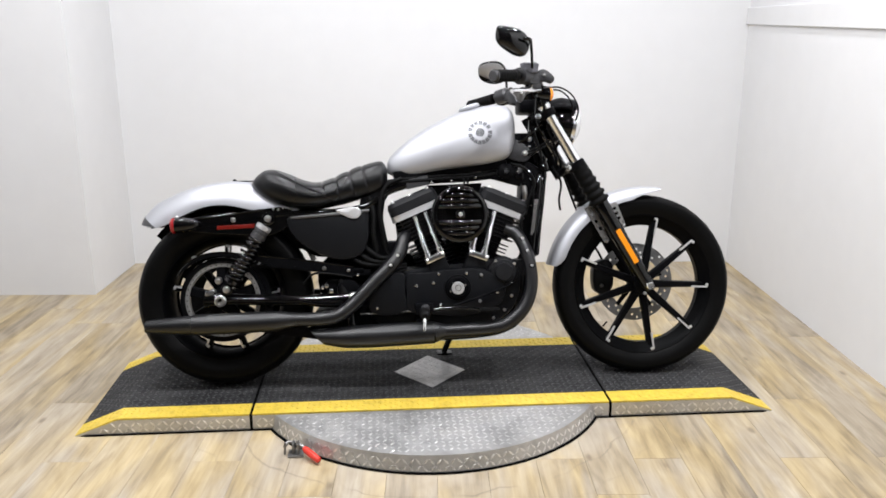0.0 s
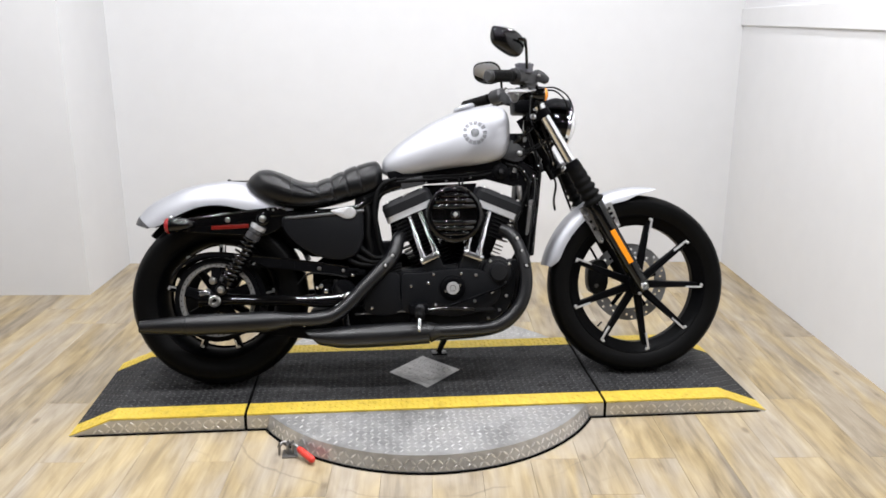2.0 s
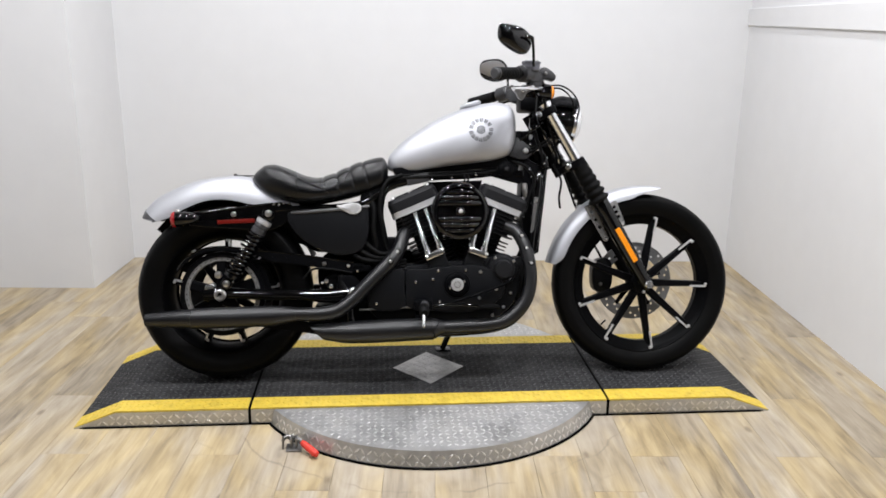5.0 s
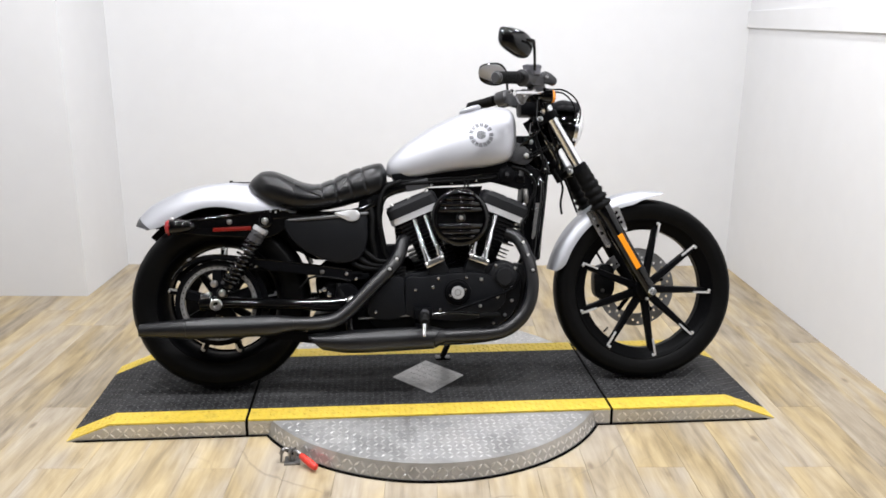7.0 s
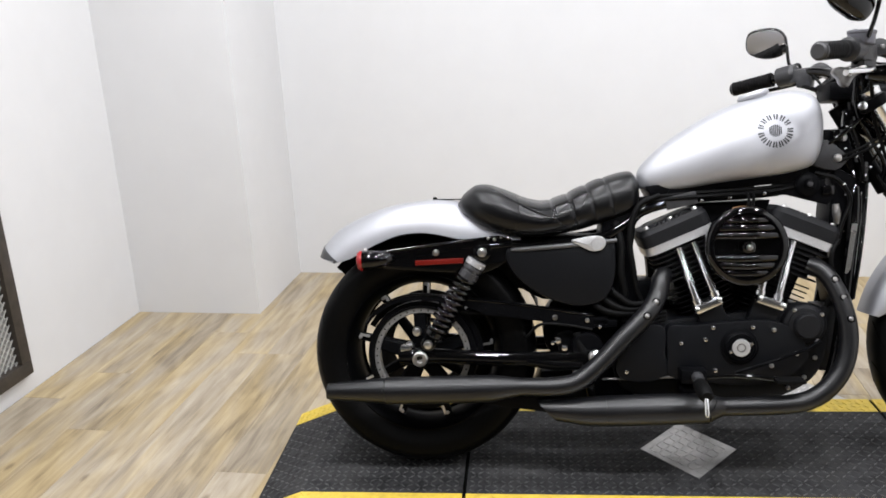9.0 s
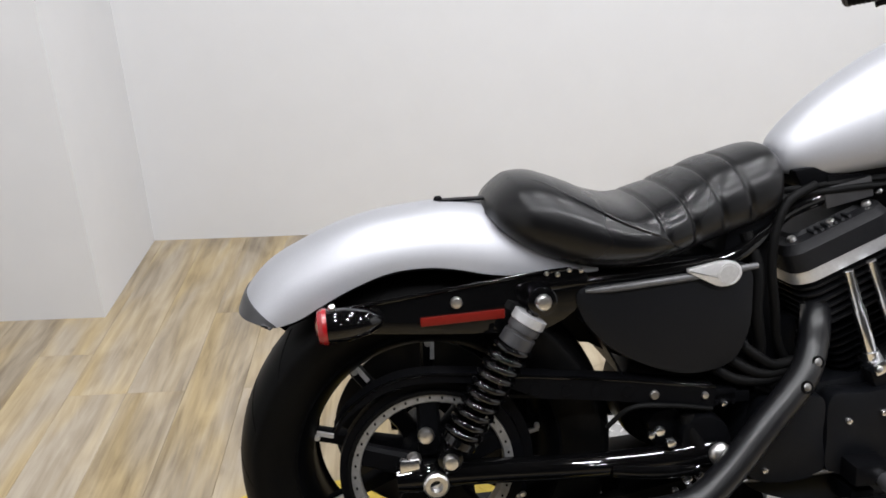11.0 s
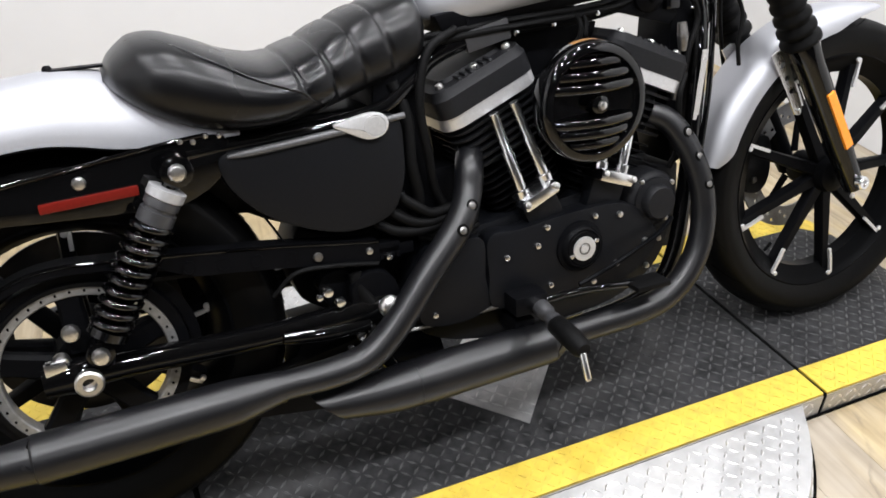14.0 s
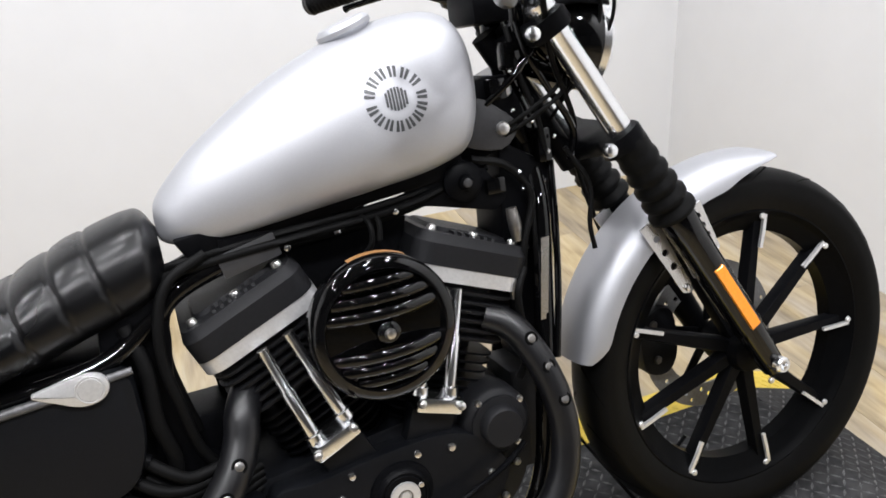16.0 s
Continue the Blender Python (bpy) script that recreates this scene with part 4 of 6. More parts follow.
for s in (-1, 1):
    g0, g1 = np.array((0.170, s * 0.356, 1.031)), np.array((0.258, s * 0.266, 1.0465))
    prof, L = [(0.0, 0.012), (0.002, 0.0195), (0.008, 0.0210)], np.linalg.norm(g1 - g0)
    for k in range(11):
        b = 0.014 + (L - 0.03) * k / 11
        prof += [(b, 0.0190), (b + 0.002, 0.0203), (b + 0.006, 0.0203), (b + 0.008, 0.0190)]
    prof += [(L - 0.008, 0.021), (L, 0.021), (L, 0.013)]
    lathe("grip", prof, g0, g1 - g0, BOOT, bar, "ribbed black rubber grip", n=20, degrees=50)
    lathe("grip_end", [(-0.003, 0.002), (-0.003, 0.015), (0.0, 0.0185), (0.004, 0.0200), (0.006, 0.0212), (0.009, 0.0212)], g0, g1 - g0, TIP_GREY, bar, "grey bar end", n=20)
    c = np.array((0.288, s * 0.232, 1.051))
    ax = (g1 - g0) / L
    house = lathe("switch_housing", [(-0.026, 0.020), (-0.022, 0.028), (0.022, 0.029), (0.030, 0.022)], c, ax, SWITCH_GREY, bar, "grey-black switch housing", n=20)
    for dz, dx in ((0.010, -0.016), (-0.004, -0.022)):
        box("switch", (-0.006, -0.006, -0.004), (0.006, 0.006, 0.004), BOOT, house, bevel=0.0015, at=pose(c[0] + dx, c[1], c[2] + dz, 0, 0, 45 * s))
    # lever
    low = 0.030 if s < 0 else 0.0
    tube("lever", [(0.362, s * 0.172, 1.040 - low, 0.007), (0.345, s * 0.205, 1.036 - low, 0.0068), (0.312, s * 0.262, 1.028 - low, 0.006), (0.246, s * 0.330, 1.018 - low, 0.0058), (0.232, s * 0.345, 1.014 - low, 0.007)], 0.006, CHROME if s < 0 else GLOSS, bar, "slim control lever", n=10)
    # mirror
    lift = 0.032 if s > 0 else 0.0
    bend = [(0.325, s * 0.222, 1.060), (0.327, s * 0.250, 1.085), (0.318, s * 0.300, 1.090), (0.288 + lift, s * 0.340, 1.128 + lift), (0.272 + lift, s * 0.345, 1.136 + lift)]
    if s < 0:
        bend = [(0.320, -0.222, 1.060, 0.006), (0.316, -0.250, 1.076, 0.005), (0.304, -0.310, 1.102, 0.005), (0.292, -0.362, 1.132, 0.005), (0.284, -0.383, 1.140, 0.006), (0.264, -0.388, 1.142, 0.0055)]
    stem = tube("mirror", bend, 0.005, GLOSS, bike, "black oval rear-view mirror on a bent stem", n=10)
    centre = np.array((0.236 + lift, s * 0.354, 1.131 + lift) if s > 0 else (0.232, -0.354, 1.141))
    outl = rounded([(-0.052, -0.012), (-0.046, 0.030), (-0.010, 0.041), (0.030, 0.036), (0.050, 0.008), (0.044, -0.030), (0.008, -0.042), (-0.030, -0.034)], 4)
    if s < 0:
        outl = rounded([(-0.047, 0.031), (-0.035, 0.040), (0.018, 0.034), (0.045, 0.012), (0.049, -0.014), (0.038, -0.037), (0.014, -0.043), (-0.030, -0.022), (-0.048, 0.000)], 4)
    # the head faces backwards and a little outwards
    nx = np.array((-0.366, -0.866, -0.50)) if s > 0 else np.array((-0.36, 0.92, 0.10))
    nx = nx / np.linalg.norm(nx)
    side = np.cross((0, 0, 1.0), nx)
    side = side / np.linalg.norm(side)
    upv = np.cross(nx, side)
    cup = []
    for depth, scale in ((0.004, 0.90), (0.0, 0.99), (-0.008, 1.0), (-0.020, 0.86), (-0.028, 0.55), (-0.031, 0.15)):
        cup.append([tuple(centre + nx * depth + (a * side * s * (1.0 if s > 0 else 1.10) + b * upv * (1.0 if s > 0 else 0.96)) * 1.14 * scale) for a, b in outl])
    loft("mirror_shell", cup, GLOSS, stem, "gloss black mirror shell", degrees=60)
    glass = [tuple(centre + nx * 0.0052 + (a * side * s + b * upv) * 1.14 * 0.93) for a, b in outl]
    glass2 = [tuple(np.array(p) - nx * 0.002) for p in glass]
    loft("mirror_glass", [glass2, glass], MIRROR, stem, "mirror glass", degrees=30)
master = lathe("brake_reservoir", [(0.0, 0.010), (0.0, 0.026), (0.003, 0.029), (0.024, 0.030), (0.026, 0.0318), (0.031, 0.0318), (0.0325, 0.030), (0.0325, 0.002)], (0.311, -0.222, 1.061), (0.04, -0.06, 1), RESERVOIR, bar, "blue-grey round brake fluid reservoir", n=28)
for q in ((0.293, -0.236), (0.329, -0.238), (0.311, -0.204)):
    bolt((q[0], q[1], 1.094), 0.0035, master, STEEL, axis=(0, 0, 1), high=0.002)
clamp = plate("lever_pivot", rounded([(0.250, 1.002), (0.262, 1.014), (0.296, 1.010), (0.322, 1.016), (0.326, 1.004), (0.300, 0.990), (0.286, 0.968), (0.270, 0.972), (0.262, 0.988)], 4), -0.222, -0.200, STEEL, bar, "grey cast lever pivot", bevel=0.005)
bolt((0.284, -0.226, 0.996), 0.008, clamp, CHROME, high=0.006)
bolt((0.308, -0.226, 1.006), 0.005, clamp, STEEL, high=0.004)
for sg in (-1, 1):
    perch = box("lever_perch", (-0.026, -0.022, -0.020), (0.034, 0.022, 0.018), SWITCH_GREY, bar, "grey-black lever perch", bevel=0.006, at=pose(0.318, sg * 0.206, 1.046, 0, 0, -38 * sg))
    tube("perch_bolt", [(0.338, sg * 0.212, 1.026), (0.338, sg * 0.212, 1.062)], 0.005, CHROME, perch, n=10, smooth_path=False)
    tube("switch_lead", [(0.300, sg * 0.215, 1.030), (0.335, sg * 0.160, 1.005), (0.372, sg * 0.090, 0.985), (0.385, sg * 0.050, 0.930)], 0.0055, BOOT, bike, "black switch lead along the bar", n=8)
gauge = lathe("speedometer", [(-0.030, 0.030), (-0.020, 0.043), (0.012, 0.047), (0.016, 0.044)], (0.352, 0.0, 1.012), (-0.55, 0, 0.83), GLOSS, bike, "round black speedometer", n=32)
lathe("dial", [(0.0135, 0.042), (0.0145, 0.002)], (0.352, 0.0, 1.012), (-0.55, 0, 0.83), SATIN, gauge, n=32)
for s in (-1, 1):
    sig = lathe("turn_signal", [(-0.032, 0.003), (-0.028, 0.012), (-0.010, 0.021), (0.014, 0.024), (0.016, 0.022)], (0.376, s * 0.165, 1.000), (1, 0, 0), GLOSS, bike, "black bullet turn signal with amber lens", n=24)
    lathe("amber_lens", [(0.015, 0.023), (0.022, 0.021), (0.027, 0.012), (0.028, 0.002)], (0.376, s * 0.165, 1.000), (1, 0, 0), ORANGE, sig, "amber lens", n=24)
    tube("signal_stalk", [(0.372, s * 0.145, 1.004), (0.380, s * 0.112, 1.028)], 0.007, GLOSS, sig, n=10, smooth_path=False)
for way in ([(0.345, -0.175, 1.030), (0.390, -0.150, 1.026), (0.440, -0.120, 1.029), (0.485, -0.100, 1.007), (0.509, -0.090, 0.966), (0.507, -0.080, 0.929), (0.488, -0.066, 0.892), (0.450, -0.040, 0.840), (0.420, -0.012, 0.790)],
            [(0.350, -0.165, 1.018), (0.400, -0.130, 1.020), (0.444, -0.100, 1.021), (0.478, -0.090, 0.995), (0.493, -0.080, 0.960), (0.488, -0.070, 0.921), (0.466, -0.056, 0.876), (0.430, -0.030, 0.820)]):
    tube("control_cable", way, 0.0030, BOOT, bike, "black control cable", n=8)
tube("brake_hose", [(0.335, -0.175, 1.050), (0.372, -0.130, 0.990), (0.400, -0.085, 0.900), (0.440, -0.060, 0.800), (0.480, 0.02, 0.730), (0.560, 0.085, 0.560), (0.640, 0.082, 0.410)], 0.0045, BOOT, bike, "black brake hose", n=8)
tube("control_cable", [(0.335, 0.165, 1.050), (0.365, 0.090, 0.960), (0.385, 0.040, 0.860), (0.372, -0.030, 0.760), (0.350, -0.070, 0.660), (0.345, -0.070, 0.560)], 0.004, BOOT, bike, "black control cable", n=8)
tube("hanging_cable", [(0.420, -0.060, 0.760), (0.448, -0.074, 0.700), (0.440, -0.078, 0.640), (0.444, -0.079, 0.600)], 0.004, BOOT, bike, "loose black cable end", n=8)

# frame
tube("frame_tube", [(0.345, 0, 0.885), (0.395, 0, 0.735)], 0.036, GLOSS, bike, "steering head of the frame", smooth_path=False, n=20)
gus = plate("gusset_plate", rounded([(0.283, 0.856), (0.332, 0.826), (0.346, 0.802), (0.318, 0.776), (0.262, 0.790), (0.268, 0.816)], 3), -0.064, -0.052, SWITCH_GREY, bike, "dark grey plate with a bright bolt at the frame neck", bevel=0.003)
bolt((0.321, -0.064, 0.806), 0.0105, gus, high=0.008)
neck = plate("neck_gusset", [(0.262, 0.880), (0.350, 0.880), (0.372, 0.815), (0.330, 0.775), (0.215, 0.742), (0.225, 0.800)], -0.046, 0.046, SATIN, bike, "black frame gusset behind the steering head", bevel=0.008)
bolt((0.340, -0.046, 0.858), 0.0105, neck, high=0.008)
for s in (-1, 1):
    tube("frame_tube", [(0.375, s * 0.020, 0.770), (0.372, s * 0.050, 0.690), (0.352, s * 0.072, 0.560), (0.330, s * 0.082, 0.400), (0.305, s * 0.085, 0.260), (0.250, s * 0.085, 0.190), (0.100, s * 0.090, 0.165), (-0.220, s * 0.095, 0.165), (-0.300, s * 0.095, 0.200), (-0.305, s * 0.095, 0.330)], 0.0155, GLOSS, bike, "gloss black frame downtube", n=14)
    tube("frame_tube", [(0.345, s * 0.022, 0.810), (0.100, s * 0.035, 0.745), (-0.140, s * 0.056, 0.690), (-0.205, s * 0.070, 0.650), (-0.300, s * 0.088, 0.612), (-0.560, s * 0.096, 0.600)], 0.013, GLOSS, bike, "gloss black upper frame tube", n=12)
plate("foil_label", [(0.349, 0.640), (0.362, 0.640), (0.345, 0.515), (0.333, 0.515)], -0.0905, -0.0890, MACHINED, bike, "silver foil label on the downtube", bevel=0)

# fuel tank
TX = [-0.170, -0.166, -0.150, -0.109, -0.057, -0.006, 0.046, 0.097, 0.128, 0.179, 0.226, 0.258, 0.276, 0.286, 0.2905]
TT = [0.768, 0.790, 0.811, 0.849, 0.885, 0.916, 0.941, 0.961, 0.970, 0.981, 0.985, 0.980, 0.970, 0.952, 0.921]
TB = [0.750, 0.743, 0.737, 0.734, 0.739, 0.746, 0.753, 0.759, 0.763, 0.769, 0.779, 0.792, 0.820, 0.850, 0.880]
TW = [0.016, 0.030, 0.048, 0.066, 0.082, 0.094, 0.103, 0.109, 0.1115, 0.1125, 0.109, 0.100, 0.086, 0.064, 0.030]


def tank_half(h):
    """Half breadth of the tank, as part of its greatest, at a height from 0 to 1."""
    if h < 0.30:
        return 1 - 0.16 * ((0.30 - h) / 0.30) ** 2
    return max(0.0, 1 - ((h - 0.30) / 0.70) ** 2.35) ** 0.5


def tank_ring(x):
    t, b, w = np.interp(x, TX, TT), np.interp(x, TX, TB), np.interp(x, TX, TW)
    right = []
    for h in [0, 0.03, 0.10, 0.2, 0.3, 0.42, 0.54, 0.65, 0.75, 0.83, 0.895, 0.945, 0.98, 0.997]:
        right.append((h, tank_half(h) * (0.90 if h == 0 else 0.97 if h == 0.03 else 1)))
    ring = [(x, -w * q, b + (t - b) * h) for h, q in right]
    return ring + [(x, -p[1], p[2]) for p in reversed(ring)]


fine = [p for p in spline(list(zip(TX, TT, TB, TW)), 5)]
TX, TT, TB, TW = [list(q) for q in zip(*fine)]
tank = loft("fuel_tank", [tank_ring(x) for x in TX], SILVER, bike, "silver metallic painted peanut fuel tank", degrees=70)


def on_tank(x, z, lift=0.0008):
    t, b, w = np.interp(x, TX, TT), np.interp(x, TX, TB), np.interp(x, TX, TW)
    return (x, -w * tank_half((z - b) / (t - b)) - lift, z)


def decal(name, quads, mat, label=""):
    """Flat painted shapes laid on the tank's side; each is a list of (x, z) strips."""
    v, f = [], []
    for a, b, c, d in quads:
        i, n = len(v), 4
        for j in range(n + 1):
            for k in range(n + 1):
                p = np.array(a) * (1 - j / n) * (1 - k / n) + np.array(b) * (j / n) * (1 - k / n) + np.array(c) * (j / n) * (k / n) + np.array(d) * (1 - j / n) * (k / n)
                v.append(on_tank(*p))
        f += [tuple(i + q for q in face) for face in grid_faces(n + 1, n + 1, closed=False)]
    return mesh_object(name, v, f, mat, tank, label, smooth=True)


LX, LZ = 0.156, 0.877


def polar(r, a):
    return (LX + r * math.cos(radians(a)), LZ + r * math.sin(radians(a)))


bars = []
for start, step, count in ((163, -26.0, 6), (196, 23.5, 8)):
    for k in range(count):
        a = start + step * k
        w = 8.2
        strokes = ((-w, -w + 6.4, 0.028, 0.0425), (w - 6.4, w, 0.028, 0.0425))
        for a0, a1, r0, r1 in strokes:
            bars.append((polar(r0, a + a0), polar(r1, a + a0), polar(r1, a + a1), polar(r0, a + a1)))
for bar_ in bars:
    decal("painted_mark", [bar_], GRAPHIC)
quads = []
for k in range(-3, 4):
    x = 0.0044 * k
    h = math.sqrt(max(0.0165 ** 2 - x * x, 0)) * 0.92
    quads.append(((LX + x - 0.0016, LZ - h), (LX + x - 0.0016, LZ + h), (LX + x + 0.0016, LZ + h), (LX + x + 0.0016, LZ - h)))
for bar_ in quads:
    decal("roundel_stripe", [bar_], GRAPHIC, "charcoal stripe of the roundel on the tank")
lathe("fuel_cap", [(-0.012, 0.030), (0.010, 0.034), (0.015, 0.040), (0.021, 0.040), (0.027, 0.034), (0.029, 0.012), (0.029, 0.002)], (0.136, 0.0, 0.958), (-0.30, 0.0, 0.95), SILVER, bike, "round silver fuel cap", n=32)

# seat
SEAM_LINE = [(-0.605, 76), (-0.573, 62), (-0.540, 48), (-0.500, 37), (-0.455, 27), (-0.415, 16), (-0.392, 4), (-0.378, -10), (-0.366, -26), (-0.357, -44)]
SX = [-0.645, -0.629, -0.595, -0.550, -0.500, -0.455, -0.415, -0.375, -0.330, -0.285, -0.240, -0.205, -0.185, -0.170]
ST = [0.716, 0.739, 0.762, 0.769, 0.752, 0.730, 0.718, 0.725, 0.745, 0.764, 0.779, 0.787, 0.784, 0.758]
SB = [0.702, 0.683, 0.658, 0.636, 0.621, 0.618, 0.620, 0.626, 0.635, 0.647, 0.660, 0.671, 0.682, 0.702]
SW = [0.050, 0.090, 0.122, 0.138, 0.147, 0.148, 0.143, 0.132, 0.119, 0.108, 0.100, 0.094, 0.085, 0.054]
fine = spline(list(zip(SX, ST, SB, SW)), 22)
rings = []
for x, t, b, w in fine:
    ring = []
    for k in range(44):
        a = 2 * math.pi * k / 44
        cy, sz = math.cos(a), math.sin(a)
        h = t - b
        yy = w * math.copysign(abs(cy) ** 0.88 if sz > 0 else abs(cy) ** 0.34 * (1 + 0.07 * sz), cy)
        zz = b + h * 0.40 + (h * 0.60 if sz > 0 else h * 0.40) * math.copysign(abs(sz) ** 0.85, sz)
        # dished middle at the back, rolled pads at the front
        back = max(0.0, min(1.0, (-0.40 - x) / 0.08))
        if sz > 0:
            zz -= 0.014 * (1 - (yy / w) ** 2) * back * max(0.0, min(1.0, (x + 0.60) / 0.06))
        lie = math.degrees(math.asin(max(-1.0, min(1.0, sz))))
        seam = np.interp(x, [q[0] for q in SEAM_LINE], [q[1] for q in SEAM_LINE])
        if lie > seam and x > -0.47:
            along = x - 0.26 * (t - zz) + 0.012
            cut_deep = min(1.0, (lie - seam) / 12)
            for g in (-0.389, -0.344, -0.296, -0.249):
                d = abs(along - g)
                if d < 0.006:
                    k_ = (1 - d / 0.006) ** 1.2 * cut_deep
                    zz -= 0.0035 * k_ * max(0.0, sz)
                    yy *= 1 - 0.038 * k_
            ph = ((along + 0.389) / 0.0467) % 1.0
            if -0.389 < along < -0.249:
                zz += 0.0022 * math.sin(math.pi * ph) * max(0.0, sz) * cut_deep
                yy *= 1 + 0.008 * math.sin(math.pi * ph)
        ring.append((x, yy, zz))
    rings.append(ring)
seat = loft("seat", rings, LEATHER, bike, "black vinyl solo seat with rolled front pads", degrees=80)
for s in (-1, 1):
    pts = []
    for x, deg in SEAM_LINE:
        t, b, w = (np.interp(x, SX, q) for q in (ST, SB, SW))
        cyv, szv = math.cos(radians(deg)), math.sin(radians(deg))
        u = cyv ** 0.88 if szv > 0 else cyv ** 0.34 * (1 + 0.07 * szv)
        back = max(0.0, min(1.0, (-0.40 - x) / 0.08))
        zz = b + (t - b) * 0.40 + (t - b) * (0.60 if szv > 0 else 0.40) * math.copysign(abs(szv) ** 0.85, szv)
        if szv > 0:
            zz -= 0.014 * (1 - u * u) * back * max(0.0, min(1.0, (x + 0.60) / 0.06))
        pts.append((x, s * w * u * 1.004, zz + 0.0006))
    tube("seat_piping", pts, 0.0021, LEATHER, seat, "sewn piping seam", n=6)

# rear fender and its black struts
FT = [(-1.030, 0.576), (-1.017, 0.605), (-0.984, 0.641), (-0.942, 0.666), (-0.876, 0.695), (-0.815, 0.712), (-0.755, 0.720), (-0.706, 0.723), (-0.641, 0.715), (-0.560, 0.690), (-0.480, 0.660)]
FB = [(-0.980, 0.566), (-0.967, 0.563), (-0.935, 0.572), (-0.905, 0.588), (-0.858, 0.612), (-0.800, 0.633), (-0.746, 0.638), (-0.700, 0.633), (-0.640, 0.620), (-0.560, 0.612), (-0.480, 0.600)]
rings = []
for (x, z, xb, zb) in spline([(*a, *b) for a, b in zip(FT, FB)], 5):
    ring = []
    for u in np.linspace(-1, 1, 25):
        w = abs(u) * math.pi / 2
        yy = 0.093 * math.copysign(math.sin(w) ** 0.95, u)
        d = (1 - math.cos(w)) ** 1.15
        ring.append((x + (xb - x) * d, yy, z + (zb - z) * d))
    rings.append(ring)
rf = shell("rear_fender", rings, SILVER, bike, "silver painted bobbed rear fender")
# Near-black sheet added so the silver fender's inside stays dark.
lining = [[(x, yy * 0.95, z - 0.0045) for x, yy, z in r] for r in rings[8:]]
shell("fender_dark_sheet", lining, SEAM, rf, "black sheet added inside the fender", 0.003)
mid_ = np.array((-0.98, 0.0, 0.56))
tip = []
for r in rings[:6]:
    tip.append([tuple(np.array(p) + (np.array(p) - mid_) / np.linalg.norm(np.array(p) - mid_) * 0.0018) for p in r])
shell("fender_tip", tip, TIP_GREY, rf, "dark grey fender end trim", 0.005)
lathe("seat_bolt", [(0, 0.007), (0.006, 0.007), (0.010, 0.004)], (-0.712, 0.0, 0.720), (0, 0, 1), SATIN, rf, n=12)
box("seat_tab", (-0.712, -0.012, 0.721), (-0.625, 0.012, 0.7245), SATIN, rf, bevel=0.001)
for s in (-1, 1):
    y0, y1 = (s * 0.096, s * 0.107)
    out = rounded([(-0.905, 0.580), (-0.880, 0.588), (-0.800, 0.594), (-0.700, 0.606), (-0.600, 0.618), (-0.530, 0.624), (-0.500, 0.612), (-0.520, 0.560), (-0.580, 0.530), (-0.640, 0.532), (-0.760, 0.540), (-0.870, 0.550), (-0.905, 0.560)], 3)
    strut = plate("fender_strut", out, min(y0, y1), max(y0, y1), GLOSS, bike, "gloss black fender strut", bevel=0.003)
    bolt((-0.702, y1, 0.586), 0.0095, strut, axis=(0, s, 0), high=0.007)
    for bx, bz in ((-0.548, 0.618), (-0.565, 0.621), (-0.530, 0.624), (-0.512, 0.622)):
        bolt((bx, y1, bz), 0.0042, strut, axis=(0, s, 0), high=0.004)
    q = [(-0.757, 0.553), (-0.757, 0.5665), (-0.630, 0.5715), (-0.630, 0.5575)]
    plate("reflector", q, min(y1, y1 + s * 0.006), max(y1, y1 + s * 0.006), RED, strut, "red side reflector", bevel=0.002)
    ss = lathe("turn_signal", [(-0.046, 0.0225), (-0.040, 0.0255), (-0.010, 0.025), (0.018, 0.0195), (0.036, 0.010), (0.041, 0.002)], (-0.852, s * 0.128, 0.572), (0.995, 0, 0.05), GLOSS, bike, "black bullet turn signal with red lens", n=28)
    lathe("red_lens", [(-0.040, 0.0265), (-0.046, 0.0275), (-0.053, 0.0235), (-0.057, 0.010), (-0.058, 0.002)], (-0.852, s * 0.128, 0.572), (0.995, 0, 0.05), RED_LENS, ss, "red signal lens", n=28)
    tube("signal_stalk", [(-0.852, s * 0.110, 0.574), (-0.845, s * 0.100, 0.574)], 0.009, GLOSS, ss, n=10, smooth_path=False)
    bolt((-0.884, s * 0.132, 0.598), 0.0055, ss, axis=(0, s * 0.6, 0.8))
inner = []
for a in np.linspace(22, 126, 22):
    inner.append([(RX + 0.335 * math.cos(radians(a)), yy, RZ + 0.335 * math.sin(radians(a))) for yy in (-0.086, -0.04, 0.04, 0.086)])
ih = mesh_object("fender_liner", [p for r in inner for p in r], grid_faces(22, 4, closed=False), SATIN, bike, "black inner fender")
mod = ih.modifiers.new("thickness", "SOLIDIFY")
mod.thickness = 0.003

# Near-black crescent added to keep the gap over the tyre dark.
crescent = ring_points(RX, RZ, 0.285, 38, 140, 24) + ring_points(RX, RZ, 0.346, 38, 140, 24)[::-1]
plate("fender_dark_crescent", crescent, 0.083, 0.087, SEAM, bike, "black sheet added at the fender's far side", bevel=0.0)

